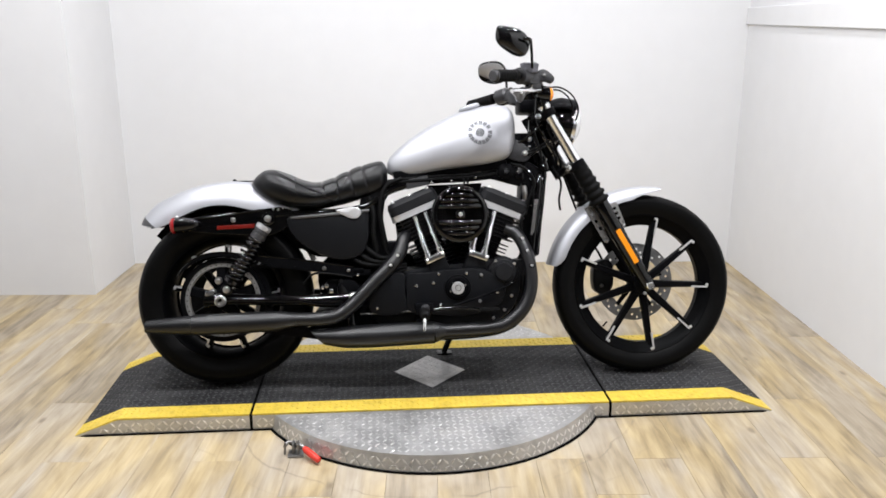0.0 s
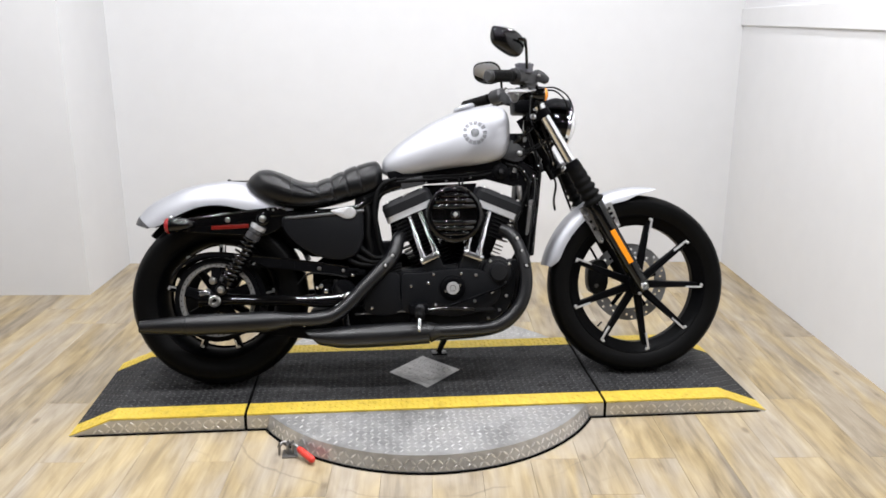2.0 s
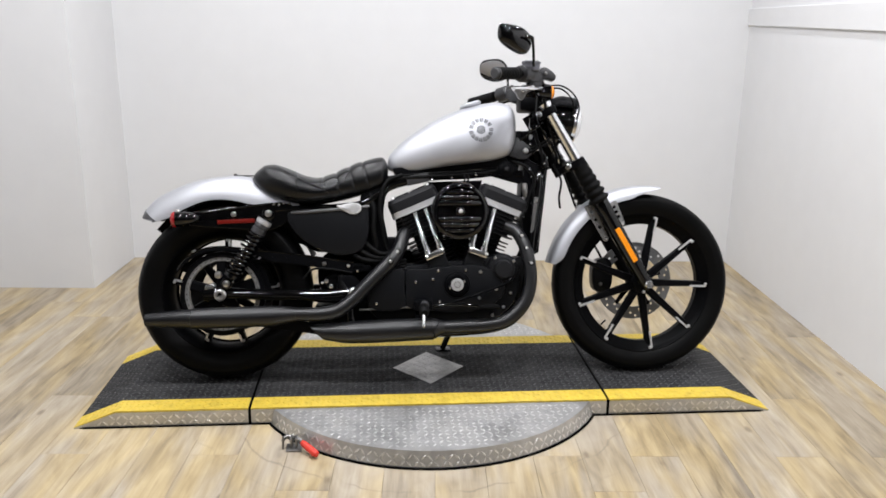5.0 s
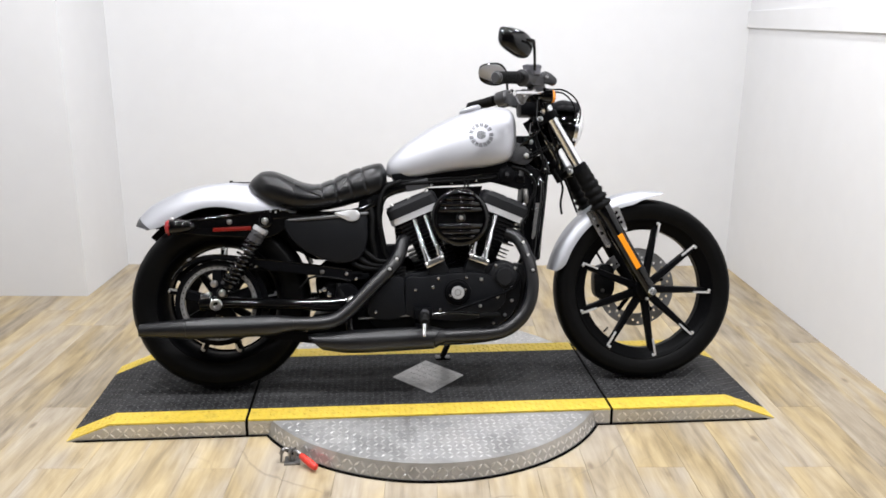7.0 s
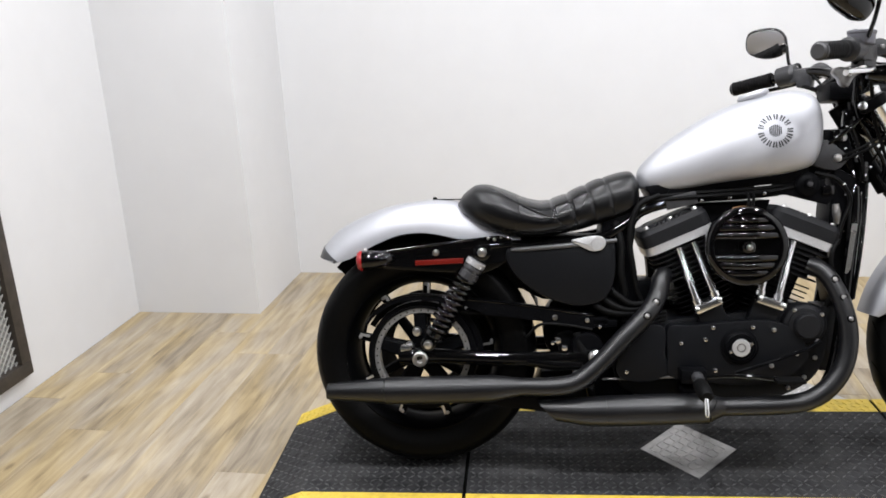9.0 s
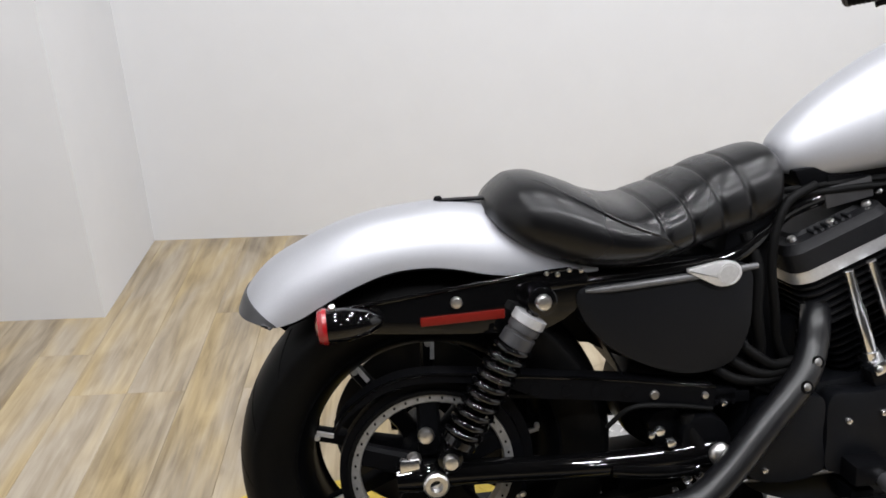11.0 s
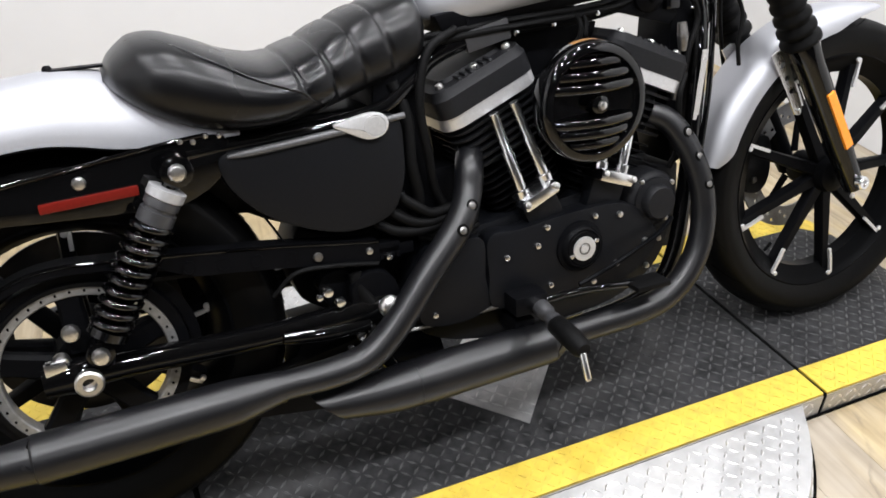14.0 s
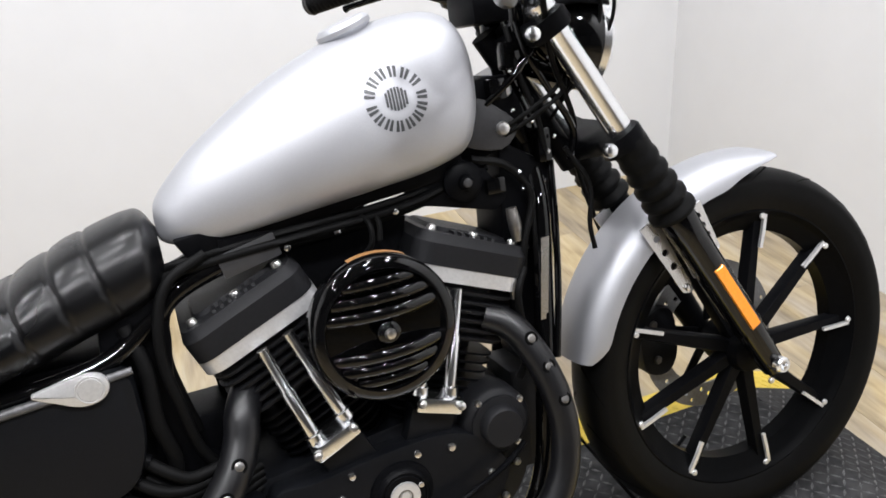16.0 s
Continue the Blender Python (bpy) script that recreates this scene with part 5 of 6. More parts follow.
# shock absorbers
for s in (-1, 1):
    a, b = np.array((-0.579, s * 0.128, 0.588)), np.array((-0.724, s * 0.128, 0.350))
    d = (b - a) / np.linalg.norm(b - a)
    n_ = np.linalg.norm(b - a)
    shock = lathe("shock_absorber", [(0.022, 0.010), (0.150, 0.010), (0.151, 0.018), (n_ - 0.030, 0.018), (n_ - 0.015, 0.012)], a, d, GLOSS, bike, "black coil-over shock absorber", n=20)
    lathe("upper_cap", [(0.026, 0.016), (0.028, 0.0265), (0.041, 0.0265), (0.043, 0.0235)], a, d, CAP_GREY, shock, "grey metal upper shock cap", n=28)
    lathe("adjuster_collar", [(0.042, 0.0235), (0.046, 0.0250), (0.054, 0.0250), (0.055, 0.0225), (0.060, 0.0225), (0.061, 0.0255), (0.079, 0.0255), (0.081, 0.018)], a, d, TIP_GREY, shock, "dark ribbed preload collar", n=28)
    lathe("lower_cap", [(n_ - 0.040, 0.018), (n_ - 0.038, 0.029), (n_ - 0.026, 0.029), (n_ - 0.022, 0.016)], a, d, GLOSS, shock, n=28)
    u = np.cross(d, (0, 1.0, 0))
    u /= np.linalg.norm(u)
    w = np.cross(d, u)
    turns, pts = 9.5, []
    for k in range(int(turns * 12) + 1):
        q = k / 12 * 2 * math.pi
        pts.append(tuple(a + d * (0.080 + (n_ - 0.122) * k / (turns * 12)) + 0.0265 * (math.cos(q) * u + math.sin(q) * w)))
    tube("spring", pts, 0.0050, GLOSS, shock, "gloss black coil spring", n=8, smooth_path=False)
    for e, r in ((a, 0.022), (b, 0.019)):
        lathe("eye", [(-0.014, r), (0.014, r), (0.016, r * 0.8)], e, (0, s, 0), GLOSS, shock, n=24)
    bolt(tuple(a + np.array((0, s * 0.016, 0))), 0.0125, shock, axis=(0, s, 0), high=0.011)
    bolt(tuple(b + np.array((0.0, s * 0.016, 0))), 0.0125, shock, axis=(0, s, 0), high=0.012)

# rear drive: pulley, guard, swing arm
lathe("belt_pulley", [(-0.092, 0.129), (-0.068, 0.129), (-0.068, 0.114), (-0.090, 0.114), (-0.092, 0.116)], (RX, 0, RZ), (0, 1, 0), RING_GREY, rear, "grey drive belt pulley", n=64, closed=True)
for k in range(5):
    spoke(rear, RX, RZ, 0.030, 0.117, 20 + 72 * k, 0.020, 0.017, -0.096, -0.088, 0.018)
lathe("pulley_flange", [(-0.089, 0.1295), (-0.089, 0.146), (-0.066, 0.146), (-0.066, 0.1295)], (RX, 0, RZ), (0, 1, 0), SATIN, rear, "black outer flange", n=64, closed=True)
lathe("brake_disc", [(0.080, 0.106), (0.080, 0.156), (0.085, 0.156), (0.085, 0.106)], (RX, 0, RZ), (0, 1, 0), PIPE, rear, "steel rear brake disc", n=56, closed=True)
v, f = [], []
for k in range(40):
    a = 2 * math.pi * k / 40
    i = len(v)
    c0, c1 = RX + 0.1222 * math.cos(a), RZ + 0.1222 * math.sin(a)
    v += [(c0 + 0.0020 * math.cos(b), -0.0926, c1 + 0.0028 * math.sin(b)) for b in np.linspace(0, 2 * math.pi, 7)[:-1]]
    f.append(tuple(range(i, i + 6)))
tagged(mesh_object("dot_pattern", v, f, SEAM, rear, "dark dots round the pulley"), kind="stuff")
belt = []
for a in np.linspace(70, 290, 40):
    belt.append((RX + 0.134 * math.cos(radians(a)), RZ + 0.134 * math.sin(radians(a))))
belt = [(-0.32, 0.395)] + belt + [(-0.32, 0.250)]
rings = [[(x, yy, z) for yy in (-0.095, -0.073)] for x, z in belt]
bt = mesh_object("drive_belt", [p for r in rings for p in r], grid_faces(len(rings), 2, closed=False), BOOT, bike, "black toothed drive belt")
mod = bt.modifiers.new("thickness", "SOLIDIFY")
mod.thickness = 0.006
# guard: an arc over the pulley that runs forward as a drilled strip
arc = [(-0.896, 0.398), (-0.876, 0.427), (-0.838, 0.455), (-0.798, 0.471), (-0.753, 0.476), (-0.700, 0.472), (-0.600, 0.460), (-0.490, 0.447), (-0.365, 0.428), (-0.295, 0.417)]
arc = spline(arc, 4)
rings = []
for x, z in arc:
    h = 0.014 if x < -0.64 else 0.014 + 0.022 * min(1, (x + 0.64) / 0.06)
    rings.append([(x, -0.070, z), (x, -0.104, z), (x, -0.107, z - 0.003), (x, -0.107, z - h), (x, -0.104, z - h), (x, -0.103, z - 0.004), (x, -0.070, z - 0.004)])
bg = loft("belt_guard", rings, SATIN, bike, "gloss black belt guard", degrees=35)
shade = [ring_points(RX, RZ, r, -12, 150, 26) for r in (0.148, 0.164)]
plate("guard_back", shade[0] + shade[1][::-1], -0.074, -0.070, SATIN, bg, bevel=0.0)
for x, z in ((-0.585, 0.437), (-0.535, 0.431), (-0.487, 0.426), (-0.437, 0.420)):
    lathe("guard_hole", [(0, 0.0105), (0.001, 0.0105), (0.0012, 0.0085), (0.0003, 0.0085)], (x, -0.107, z), (0, -1, 0), SATIN, bg, n=20)
bolt((-0.395, -0.107, 0.412), 0.008, bg, STEEL)
bolt((-0.312, -0.107, 0.404), 0.006, bg)
for s in (-1, 1):
    arm = tube("swing_arm", [(-0.805, s * 0.112, 0.312, 0.022), (-0.757, s * 0.112, 0.314, 0.026), (-0.700, s * 0.112, 0.313, 0.0205), (-0.520, s * 0.112, 0.305, 0.020), (-0.400, s * 0.110, 0.303, 0.021), (-0.295, s * 0.104, 0.306, 0.027)], 0.02, GLOSS, bike, "gloss black swing arm", n=16)
    lathe("axle_nut", [(0, 0.020), (0.010, 0.020), (0.013, 0.017), (0.013, 0.010), (0.004, 0.009)], (RX, s * 0.132, RZ), (0, s, 0), MACHINED, arm, "grey axle end with a hollow centre", n=24)
    lathe("pivot_cap", [(0, 0.019), (0.006, 0.0185), (0.012, 0.013), (0.014, 0.003)], (-0.294, s * 0.128, 0.312), (0, s, 0), MACHINED, arm, "round metal pivot cap", n=24)
for x, z, r in ((RX + 0.026, RZ + 0.040, 0.013), (RX - 0.030, RZ + 0.030, 0.012), (RX - 0.010, RZ + 0.068, 0.013)):
    bolt((x, -0.106, z), r, bike, MACHINED, high=0.012)
box("axle_adjuster", (-0.800, -0.128, 0.325), (-0.770, -0.110, 0.345), CHROME, bike, bevel=0.003)
plate("rear_brake_caliper", rounded([(-0.388, 0.330), (-0.396, 0.355), (-0.378, 0.372), (-0.345, 0.368), (-0.335, 0.310), (-0.372, 0.302)], 4), -0.085, -0.045, SATIN, bike, "black casting ahead of the rear wheel", bevel=0.006)

plate("brake_bracket", rounded(ring_points(RX, RZ, 0.205, -38, 62, 9) + ring_points(RX, RZ, 0.108, -38, 62, 7)[::-1], 3), 0.090, 0.104, SATIN, bike, "black brake bracket on the far side of the rear wheel", bevel=0.003)

plate("battery_tray", [(-0.625, 0.612), (-0.590, 0.578), (-0.540, 0.532), (-0.494, 0.480), (-0.478, 0.478), (-0.458, 0.466), (-0.425, 0.450), (-0.360, 0.446), (-0.360, 0.612)], -0.030, 0.100, SATIN, bike, "black battery tray behind the side cover", bevel=0.003)

# exhaust: two staggered pipes in matt black
p_rear = [(-0.092, -0.028, 0.520, 0.0225), (-0.106, -0.058, 0.520, 0.0230), (-0.120, -0.084, 0.502, 0.0240), (-0.131, -0.099, 0.468, 0.0240), (-0.160, -0.122, 0.424, 0.0240), (-0.230, -0.142, 0.357, 0.0240), (-0.294, -0.158, 0.293, 0.0240), (-0.348, -0.168, 0.255, 0.0240), (-0.410, -0.172, 0.245, 0.0240), (-0.492, -0.174, 0.246, 0.0220)]
ex = tube("exhaust_pipe", p_rear, 0.0215, PIPE, bike, "matt black rear exhaust pipe", n=24)
tube("muffler", [(-0.488, -0.174, 0.245, 0.0240), (-0.500, -0.174, 0.245, 0.0248), (-0.545, -0.175, 0.243, 0.0318), (-0.575, -0.175, 0.241, 0.0345), (-0.700, -0.176, 0.238, 0.0350), (-0.818, -0.176, 0.236, 0.0350), (-0.832, -0.176, 0.236, 0.0344), (-0.836, -0.176, 0.236, 0.0318), (-0.846, -0.176, 0.236, 0.0318), (-0.975, -0.176, 0.234, 0.0215), (-0.978, -0.176, 0.234, 0.0190), (-0.955, -0.176, 0.234, 0.0160)], 0.035, PIPE, bike, "matt black upper muffler", n=32, steps=5)
p_front = [(0.250, -0.070, 0.538, 0.0215), (0.277, -0.085, 0.524, 0.0220), (0.297, -0.102, 0.495, 0.0220), (0.314, -0.120, 0.450, 0.0220), (0.324, -0.133, 0.400, 0.0222), (0.325, -0.141, 0.345, 0.0225), (0.310, -0.148, 0.288, 0.0230), (0.276, -0.153, 0.240, 0.0240), (0.230, -0.155, 0.208, 0.0240), (0.175, -0.156, 0.196, 0.0240), (0.100, -0.156, 0.192, 0.0240), (0.020, -0.156, 0.190, 0.0225)]
ex2 = tube("exhaust_pipe", p_front, 0.0215, PIPE, bike, "matt black front exhaust pipe", n=24)
muf2 = tube("muffler", [(0.024, -0.156, 0.190, 0.0225), (0.015, -0.156, 0.190, 0.0240), (-0.020, -0.157, 0.187, 0.0365), (-0.045, -0.157, 0.185, 0.0385), (-0.258, -0.158, 0.179, 0.0395), (-0.262, -0.158, 0.179, 0.0375), (-0.272, -0.158, 0.179, 0.0375), (-0.276, -0.158, 0.179, 0.0388), (-0.300, -0.158, 0.178, 0.0380), (-0.340, -0.158, 0.178, 0.0350), (-0.412, -0.158, 0.179, 0.0275), (-0.416, -0.158, 0.179, 0.0245), (-0.405, -0.158, 0.179, 0.0230)], 0.035, PIPE, bike, "matt black lower muffler", n=32, steps=5)
for p in muf2.data.vertices:           # slash-cut tail
    cut = min(1.0, max(0.0, (-0.335 - p.co.x) / 0.07))
    p.co.x -= cut * (p.co.z - 0.179) * 1.0
for par, spots in ((ex, ((-0.1405, -0.1325, 0.4535), (-0.1655, -0.1485, 0.4205))), (ex2, ((0.2985, -0.1215, 0.5045), (0.3135, -0.1375, 0.4615), (0.3255, -0.1520, 0.4105)))):
    for q in spots:
        # No hole is cut; a black disc stands in for its shade.
        lathe("shield_hole_shade", [(-0.002, 0.0105), (0.0008, 0.0105), (0.0010, 0.008), (0.0002, 0.002)], q, (0.1, -0.9, 0.3), SEAM, par, n=16)
        bolt(q, 0.0066, par, STEEL, axis=(0.1, -0.9, 0.3), high=0.0016 if par is ex2 else 0.003)
box("pipe_bracket", (-0.080, -0.150, 0.205), (-0.040, -0.090, 0.235), SATIN, bike, bevel=0.004)

# foot peg and brake pedal
tube("peg_bracket", [(-0.051, -0.190, 0.273, 0.0150), (-0.053, -0.212, 0.272, 0.0145), (-0.0535, -0.216, 0.272, 0.0115), (-0.055, -0.230, 0.271, 0.0115), (-0.0555, -0.234, 0.2705, 0.0140), (-0.057, -0.248, 0.269, 0.0135)], 0.013, TIP_GREY, bike, "dark grey folding peg bracket", n=18, smooth_path=False)
peg = tube("foot_peg", [(-0.057, -0.246, 0.269, 0.013), (-0.0575, -0.251, 0.2685, 0.0172), (-0.0585, -0.290, 0.2655, 0.0182), (-0.060, -0.326, 0.262, 0.0165), (-0.060, -0.334, 0.261, 0.011)], 0.016, BOOT, bike, "black rubber foot peg with a bright feeler pin", n=18, smooth_path=False)
tube("peg_joint", [(-0.048, -0.165, 0.268, 0.013), (-0.052, -0.206, 0.272, 0.0145)], 0.014, CHROME, peg, "bright peg joint", smooth_path=False)
tube("feeler_pin", [(-0.061, -0.330, 0.255, 0.0060), (-0.063, -0.349, 0.222, 0.0055), (-0.063, -0.351, 0.218, 0.003)], 0.006, CHROME, peg, "bright feeler pin", n=10, smooth_path=False)
box("peg_mount", (-0.085, -0.165, 0.250), (-0.022, -0.095, 0.285), SATIN, peg, bevel=0.005)
pedal = tube("brake_pedal", [(-0.030, -0.150, 0.262), (0.030, -0.158, 0.268), (0.090, -0.168, 0.268), (0.150, -0.172, 0.262)], 0.0065, GLOSS, bike, "black brake pedal lever", n=10)
box("pedal_pad", (0.135, -0.205, 0.258), (0.205, -0.158, 0.268), BOOT, pedal, "black rubber pedal pad", bevel=0.003)
tube("pedal_rod", [(-0.085, -0.120, 0.258), (-0.200, -0.115, 0.252), (-0.275, -0.110, 0.250)], 0.004, STEEL, bike, "thin steel brake rod", n=8)
tube("pedal_return_rod", [(0.050, -0.150, 0.275), (0.130, -0.150, 0.300), (0.220, -0.140, 0.330), (0.262, -0.130, 0.352)], 0.0045, SATIN, bike, "black pedal linkage", n=8)

# side stand on the far side
stand = tube("side_stand", [(0.085, 0.095, 0.190, 0.013), (0.060, 0.150, 0.120, 0.012), (0.040, 0.205, 0.058, 0.011)], 0.012, GLOSS, bike, "black side stand", n=12)
box("stand_foot", (-0.028, -0.018, -0.004), (0.030, 0.018, 0.003), GLOSS, stand, bevel=0.002, at=pose(0.040, 0.211, 0.0518, LEAN))

# engine
CRX, CRZ = 0.0795, 0.243
case = plate("crankcase", rounded([(-0.235, 0.235), (-0.240, 0.330), (-0.190, 0.392), (-0.090, 0.402), (0.080, 0.420), (0.230, 0.430), (0.292, 0.390), (0.285, 0.290), (0.235, 0.225), (0.120, 0.185), (-0.120, 0.185)], 4), -0.088, 0.088, COVER_BLACK, bike, "black engine crankcase", bevel=0.010)
gear = plate("gear_cover", rounded([(-0.108, 0.388), (-0.045, 0.392), (0.060, 0.402), (0.150, 0.400), (0.205, 0.372), (0.236, 0.322), (0.218, 0.280), (0.165, 0.252), (0.075, 0.236), (-0.030, 0.246), (-0.106, 0.258), (-0.112, 0.320)], 5), -0.124, -0.085, COVER_BLACK, bike, "black gearcase cover", bevel=0.006)
spr = plate("sprocket_cover", rounded([(-0.222, 0.372), (-0.190, 0.390), (-0.120, 0.388), (-0.116, 0.320), (-0.114, 0.258), (-0.180, 0.244), (-0.236, 0.258), (-0.240, 0.300)], 5), -0.122, -0.080, COVER_BLACK, bike, "black sprocket cover", bevel=0.006)
for x, z in ((0.001, 0.385), (-0.018, 0.355), (-0.078, 0.346), (0.098, 0.386), (0.150, 0.379), (0.206, 0.318), (0.145, 0.287), (0.006, 0.276), (-0.042, 0.272), (0.095, 0.262)):
    bolt((x, -0.124, z), 0.0060, gear, high=0.006)
for x, z in ((-0.205, 0.368), (-0.215, 0.272)):
    bolt((x, -0.122, z), 0.006, spr, high=0.006)
tm = lathe("timer_cover", [(0.0, 0.047), (0.004, 0.046), (0.006, 0.040), (0.010, 0.0385), (0.0125, 0.036), (0.0140, 0.0345), (0.0140, 0.0325), (0.0125, 0.0315), (0.0150, 0.0300), (0.0150, 0.022), (0.013, 0.020)], (0.067, -0.124, 0.336), (0, -1, 0), SATIN, gear, "round black timer cover", n=44)
lathe("timer_ring", [(0.013, 0.0225), (0.0175, 0.0220), (0.0180, 0.0200), (0.0172, 0.0105), (0.0160, 0.0098), (0.0160, 0.0078), (0.0172, 0.0070), (0.0176, 0.003), (0.0172, 0.001)], (0.067, -0.124, 0.336), (0, -1, 0), BRUSHED, gear, "bright machined disc", n=40)
lathe("timer_groove", [(0.0168, 0.0112), (0.0180, 0.0110), (0.0180, 0.0092), (0.0168, 0.0090)], (0.067, -0.124, 0.336), (0, -1, 0), STEEL, gear, "dark ring round the centre", n=32, closed=True)
for a in (radians(22), radians(202)):
    bolt((0.067 + 0.0275 * math.cos(a), -0.139, 0.336 + 0.0275 * math.sin(a)), 0.0046, tm, high=0.003)
cone = lathe("oil_filter_housing", [(-0.02, 0.054), (0.020, 0.054), (0.026, 0.051), (0.030, 0.044), (0.034, 0.043), (0.036, 0.033), (0.050, 0.031), (0.053, 0.028), (0.054, 0.002)], (0.230, -0.088, 0.388), (0, -1, 0), WRINKLE, bike, "round black engine housing", n=36)
for a in (35, 125, 215, 305):
    bolt((0.230 + 0.0475 * math.cos(radians(a)), -0.114, 0.388 + 0.0475 * math.sin(radians(a))), 0.0055, cone, high=0.007)
for x, z in ((0.262, 0.300), (0.236, 0.250), (0.196, 0.222)):
    bolt((x, -0.090, z), 0.006, case, high=0.006)


def cylinder_unit(lean, label):
    """Cylinder, head and rocker box, leaning fore or aft of upright; built round the crank."""
    rot = Matrix.Translation((CRX, 0, CRZ)) @ Matrix.Rotation(radians(lean), 4, "Y")

    def slab(h0, h1, hx0, hx1, hy, shrink=0.0, rnd=0.028, n=6):
        pts = []
        for sx, sy in ((1, 1), (-1, 1), (-1, -1), (1, -1)):
            cx = (hx1 - rnd) if sx > 0 else (hx0 + rnd)
            cy = sy * (hy - rnd)
            a0 = {(1, 1): 0, (-1, 1): 90, (-1, -1): 180, (1, -1): 270}[(sx, sy)]
            for k in range(n + 1):
                a = radians(a0 + 90 * k / n)
                pts.append((cx + rnd * math.cos(a), cy + rnd * math.sin(a)))
        mx = (hx0 + hx1) / 2
        out = []
        for h, sc in ((h0, 1.0), (h1, 1.0 - shrink)):
            out.append([tuple(rot @ Vector((mx + (x - mx) * sc, y * sc, h))) for x, y in pts])
        return out
    core = slab(0.150, 0.300, -0.050, 0.050, 0.052)
    unit = loft("cylinder", core + slab(0.300, 0.385, -0.066, 0.066, 0.066), WRINKLE, bike, label, degrees=30)
    for k in range(9):
        h = 0.170 + 0.0135 * k
        loft("cooling_fin", slab(h, h + 0.0035, -0.071 - 0.001 * k, 0.071 + 0.001 * k, 0.075), SATIN, unit, degrees=30)
    for k in range(6):
        h = 0.300 + 0.0135 * k
        loft("cooling_fin", slab(h, h + 0.0025, -0.085, 0.085, 0.083) + slab(h + 0.0034, h + 0.0046, -0.0865, 0.0865, 0.0845), WRINKLE, unit, degrees=20)
    loft("head_band", slab(0.383, 0.4045, -0.092, 0.092, 0.090, rnd=0.034), BRUSHED, unit, "bright machined rocker box band", degrees=30)
    lower = slab(0.4045, 0.436, -0.091, 0.091, 0.091, rnd=0.028) + slab(0.443, 0.4505, -0.087, 0.087, 0.086, 0.03, rnd=0.025)
    loft("rocker_cover", lower, WRINKLE, unit, "black rocker box cover", degrees=25)
    loft("rocker_top", slab(0.449, 0.456, -0.066, 0.066, 0.060, 0.10, rnd=0.018), WRINKLE, unit, degrees=25)
    for x, y in ((-0.066, -0.062), (0.066, -0.062), (0.0, -0.066)):
        p, q = rot @ Vector((x, y, 0.449)), rot @ Vector((x, y, 0.449 + 1))
        bolt(tuple(p), 0.0075, unit, axis=tuple(q - p), high=0.009)
    for k in range(6):
        rib = [rot @ Vector(c) for c in ((-0.036 + 0.012 * k, -0.0795, 0.4497), (-0.031 + 0.012 * k, -0.0795, 0.4497), (-0.031 + 0.012 * k, -0.050, 0.4497), (-0.036 + 0.012 * k, -0.050, 0.4497))]
        rib2 = [rot @ Vector(c) for c in ((-0.036 + 0.012 * k, -0.0775, 0.4545), (-0.031 + 0.012 * k, -0.0775, 0.4545), (-0.031 + 0.012 * k, -0.050, 0.4545), (-0.036 + 0.012 * k, -0.050, 0.4545))]
        loft("cover_rib", [[tuple(c) for c in rib], [tuple(c) for c in rib2]], WRINKLE, unit, degrees=25)
    return unit


cylinder_unit(-22.5, "black finned rear cylinder")
cylinder_unit(22.5, "black finned front cylinder")

# pushrod tubes and their bright lifter blocks
for tops, feet, block in ((((-0.078, 0.588), (-0.041, 0.602)), ((-0.033, 0.442), (0.011, 0.464)), (-0.011, 0.444, 24)), (((0.152, 0.585), (0.204, 0.600)), ((0.120, 0.466), (0.163, 0.450)), (0.142, 0.449, -20))):
    for (x0, z0), (x1, z1) in zip(tops, feet):
        a, b = np.array((x0, -0.098, z0)), np.array((x1, -0.108, z1))
        d = b - a
        n_ = np.linalg.norm(d)
        lathe("pushrod_tube", [(0, 0.0082), (n_ * 0.42, 0.0082), (n_ * 0.44, 0.0102), (n_ * 0.90, 0.0102), (n_ * 0.91, 0.0132), (n_, 0.0132)], a, d, CHROME, bike, "chrome pushrod tube", n=18)
    x, z, turn = block
    blk = box("lifter_block", (-0.035, -0.024, -0.012), (0.035, 0.024, 0.010), CHROME, bike, "chrome lifter block", bevel=0.005, at=pose(x, -0.108, z, 0, -turn, 0))
    for u in (-0.030, 0.030):
        bolt((u, -0.024, 0.002), 0.0065, blk, axis=(0, -1, 0.3), high=0.008)
    box("lifter_base", (-0.034, -0.012, -0.070), (0.034, 0.020, -0.011), COVER_BLACK, bike, bevel=0.005, at=pose(x, -0.100, z, 0, -turn, 0))

# round air cleaner with domed slats
AX, AZ, AY = 0.076, 0.592, -0.118
air = lathe("air_cleaner", [(0.0, 0.060), (0.002, 0.094), (0.010, 0.099), (0.030, 0.0995), (0.040, 0.0985), (0.046, 0.093), (0.047, 0.083), (0.042, 0.080), (0.036, 0.079)], (AX, AY, AZ), (0, -1, 0), GLOSS, bike, "round gloss black air cleaner with slats", n=64, degrees=50)
lathe("filter_core", [(0.030, 0.080), (0.034, 0.050), (0.036, 0.002)], (AX, AY, AZ), (0, -1, 0), SEAM, air, n=40)
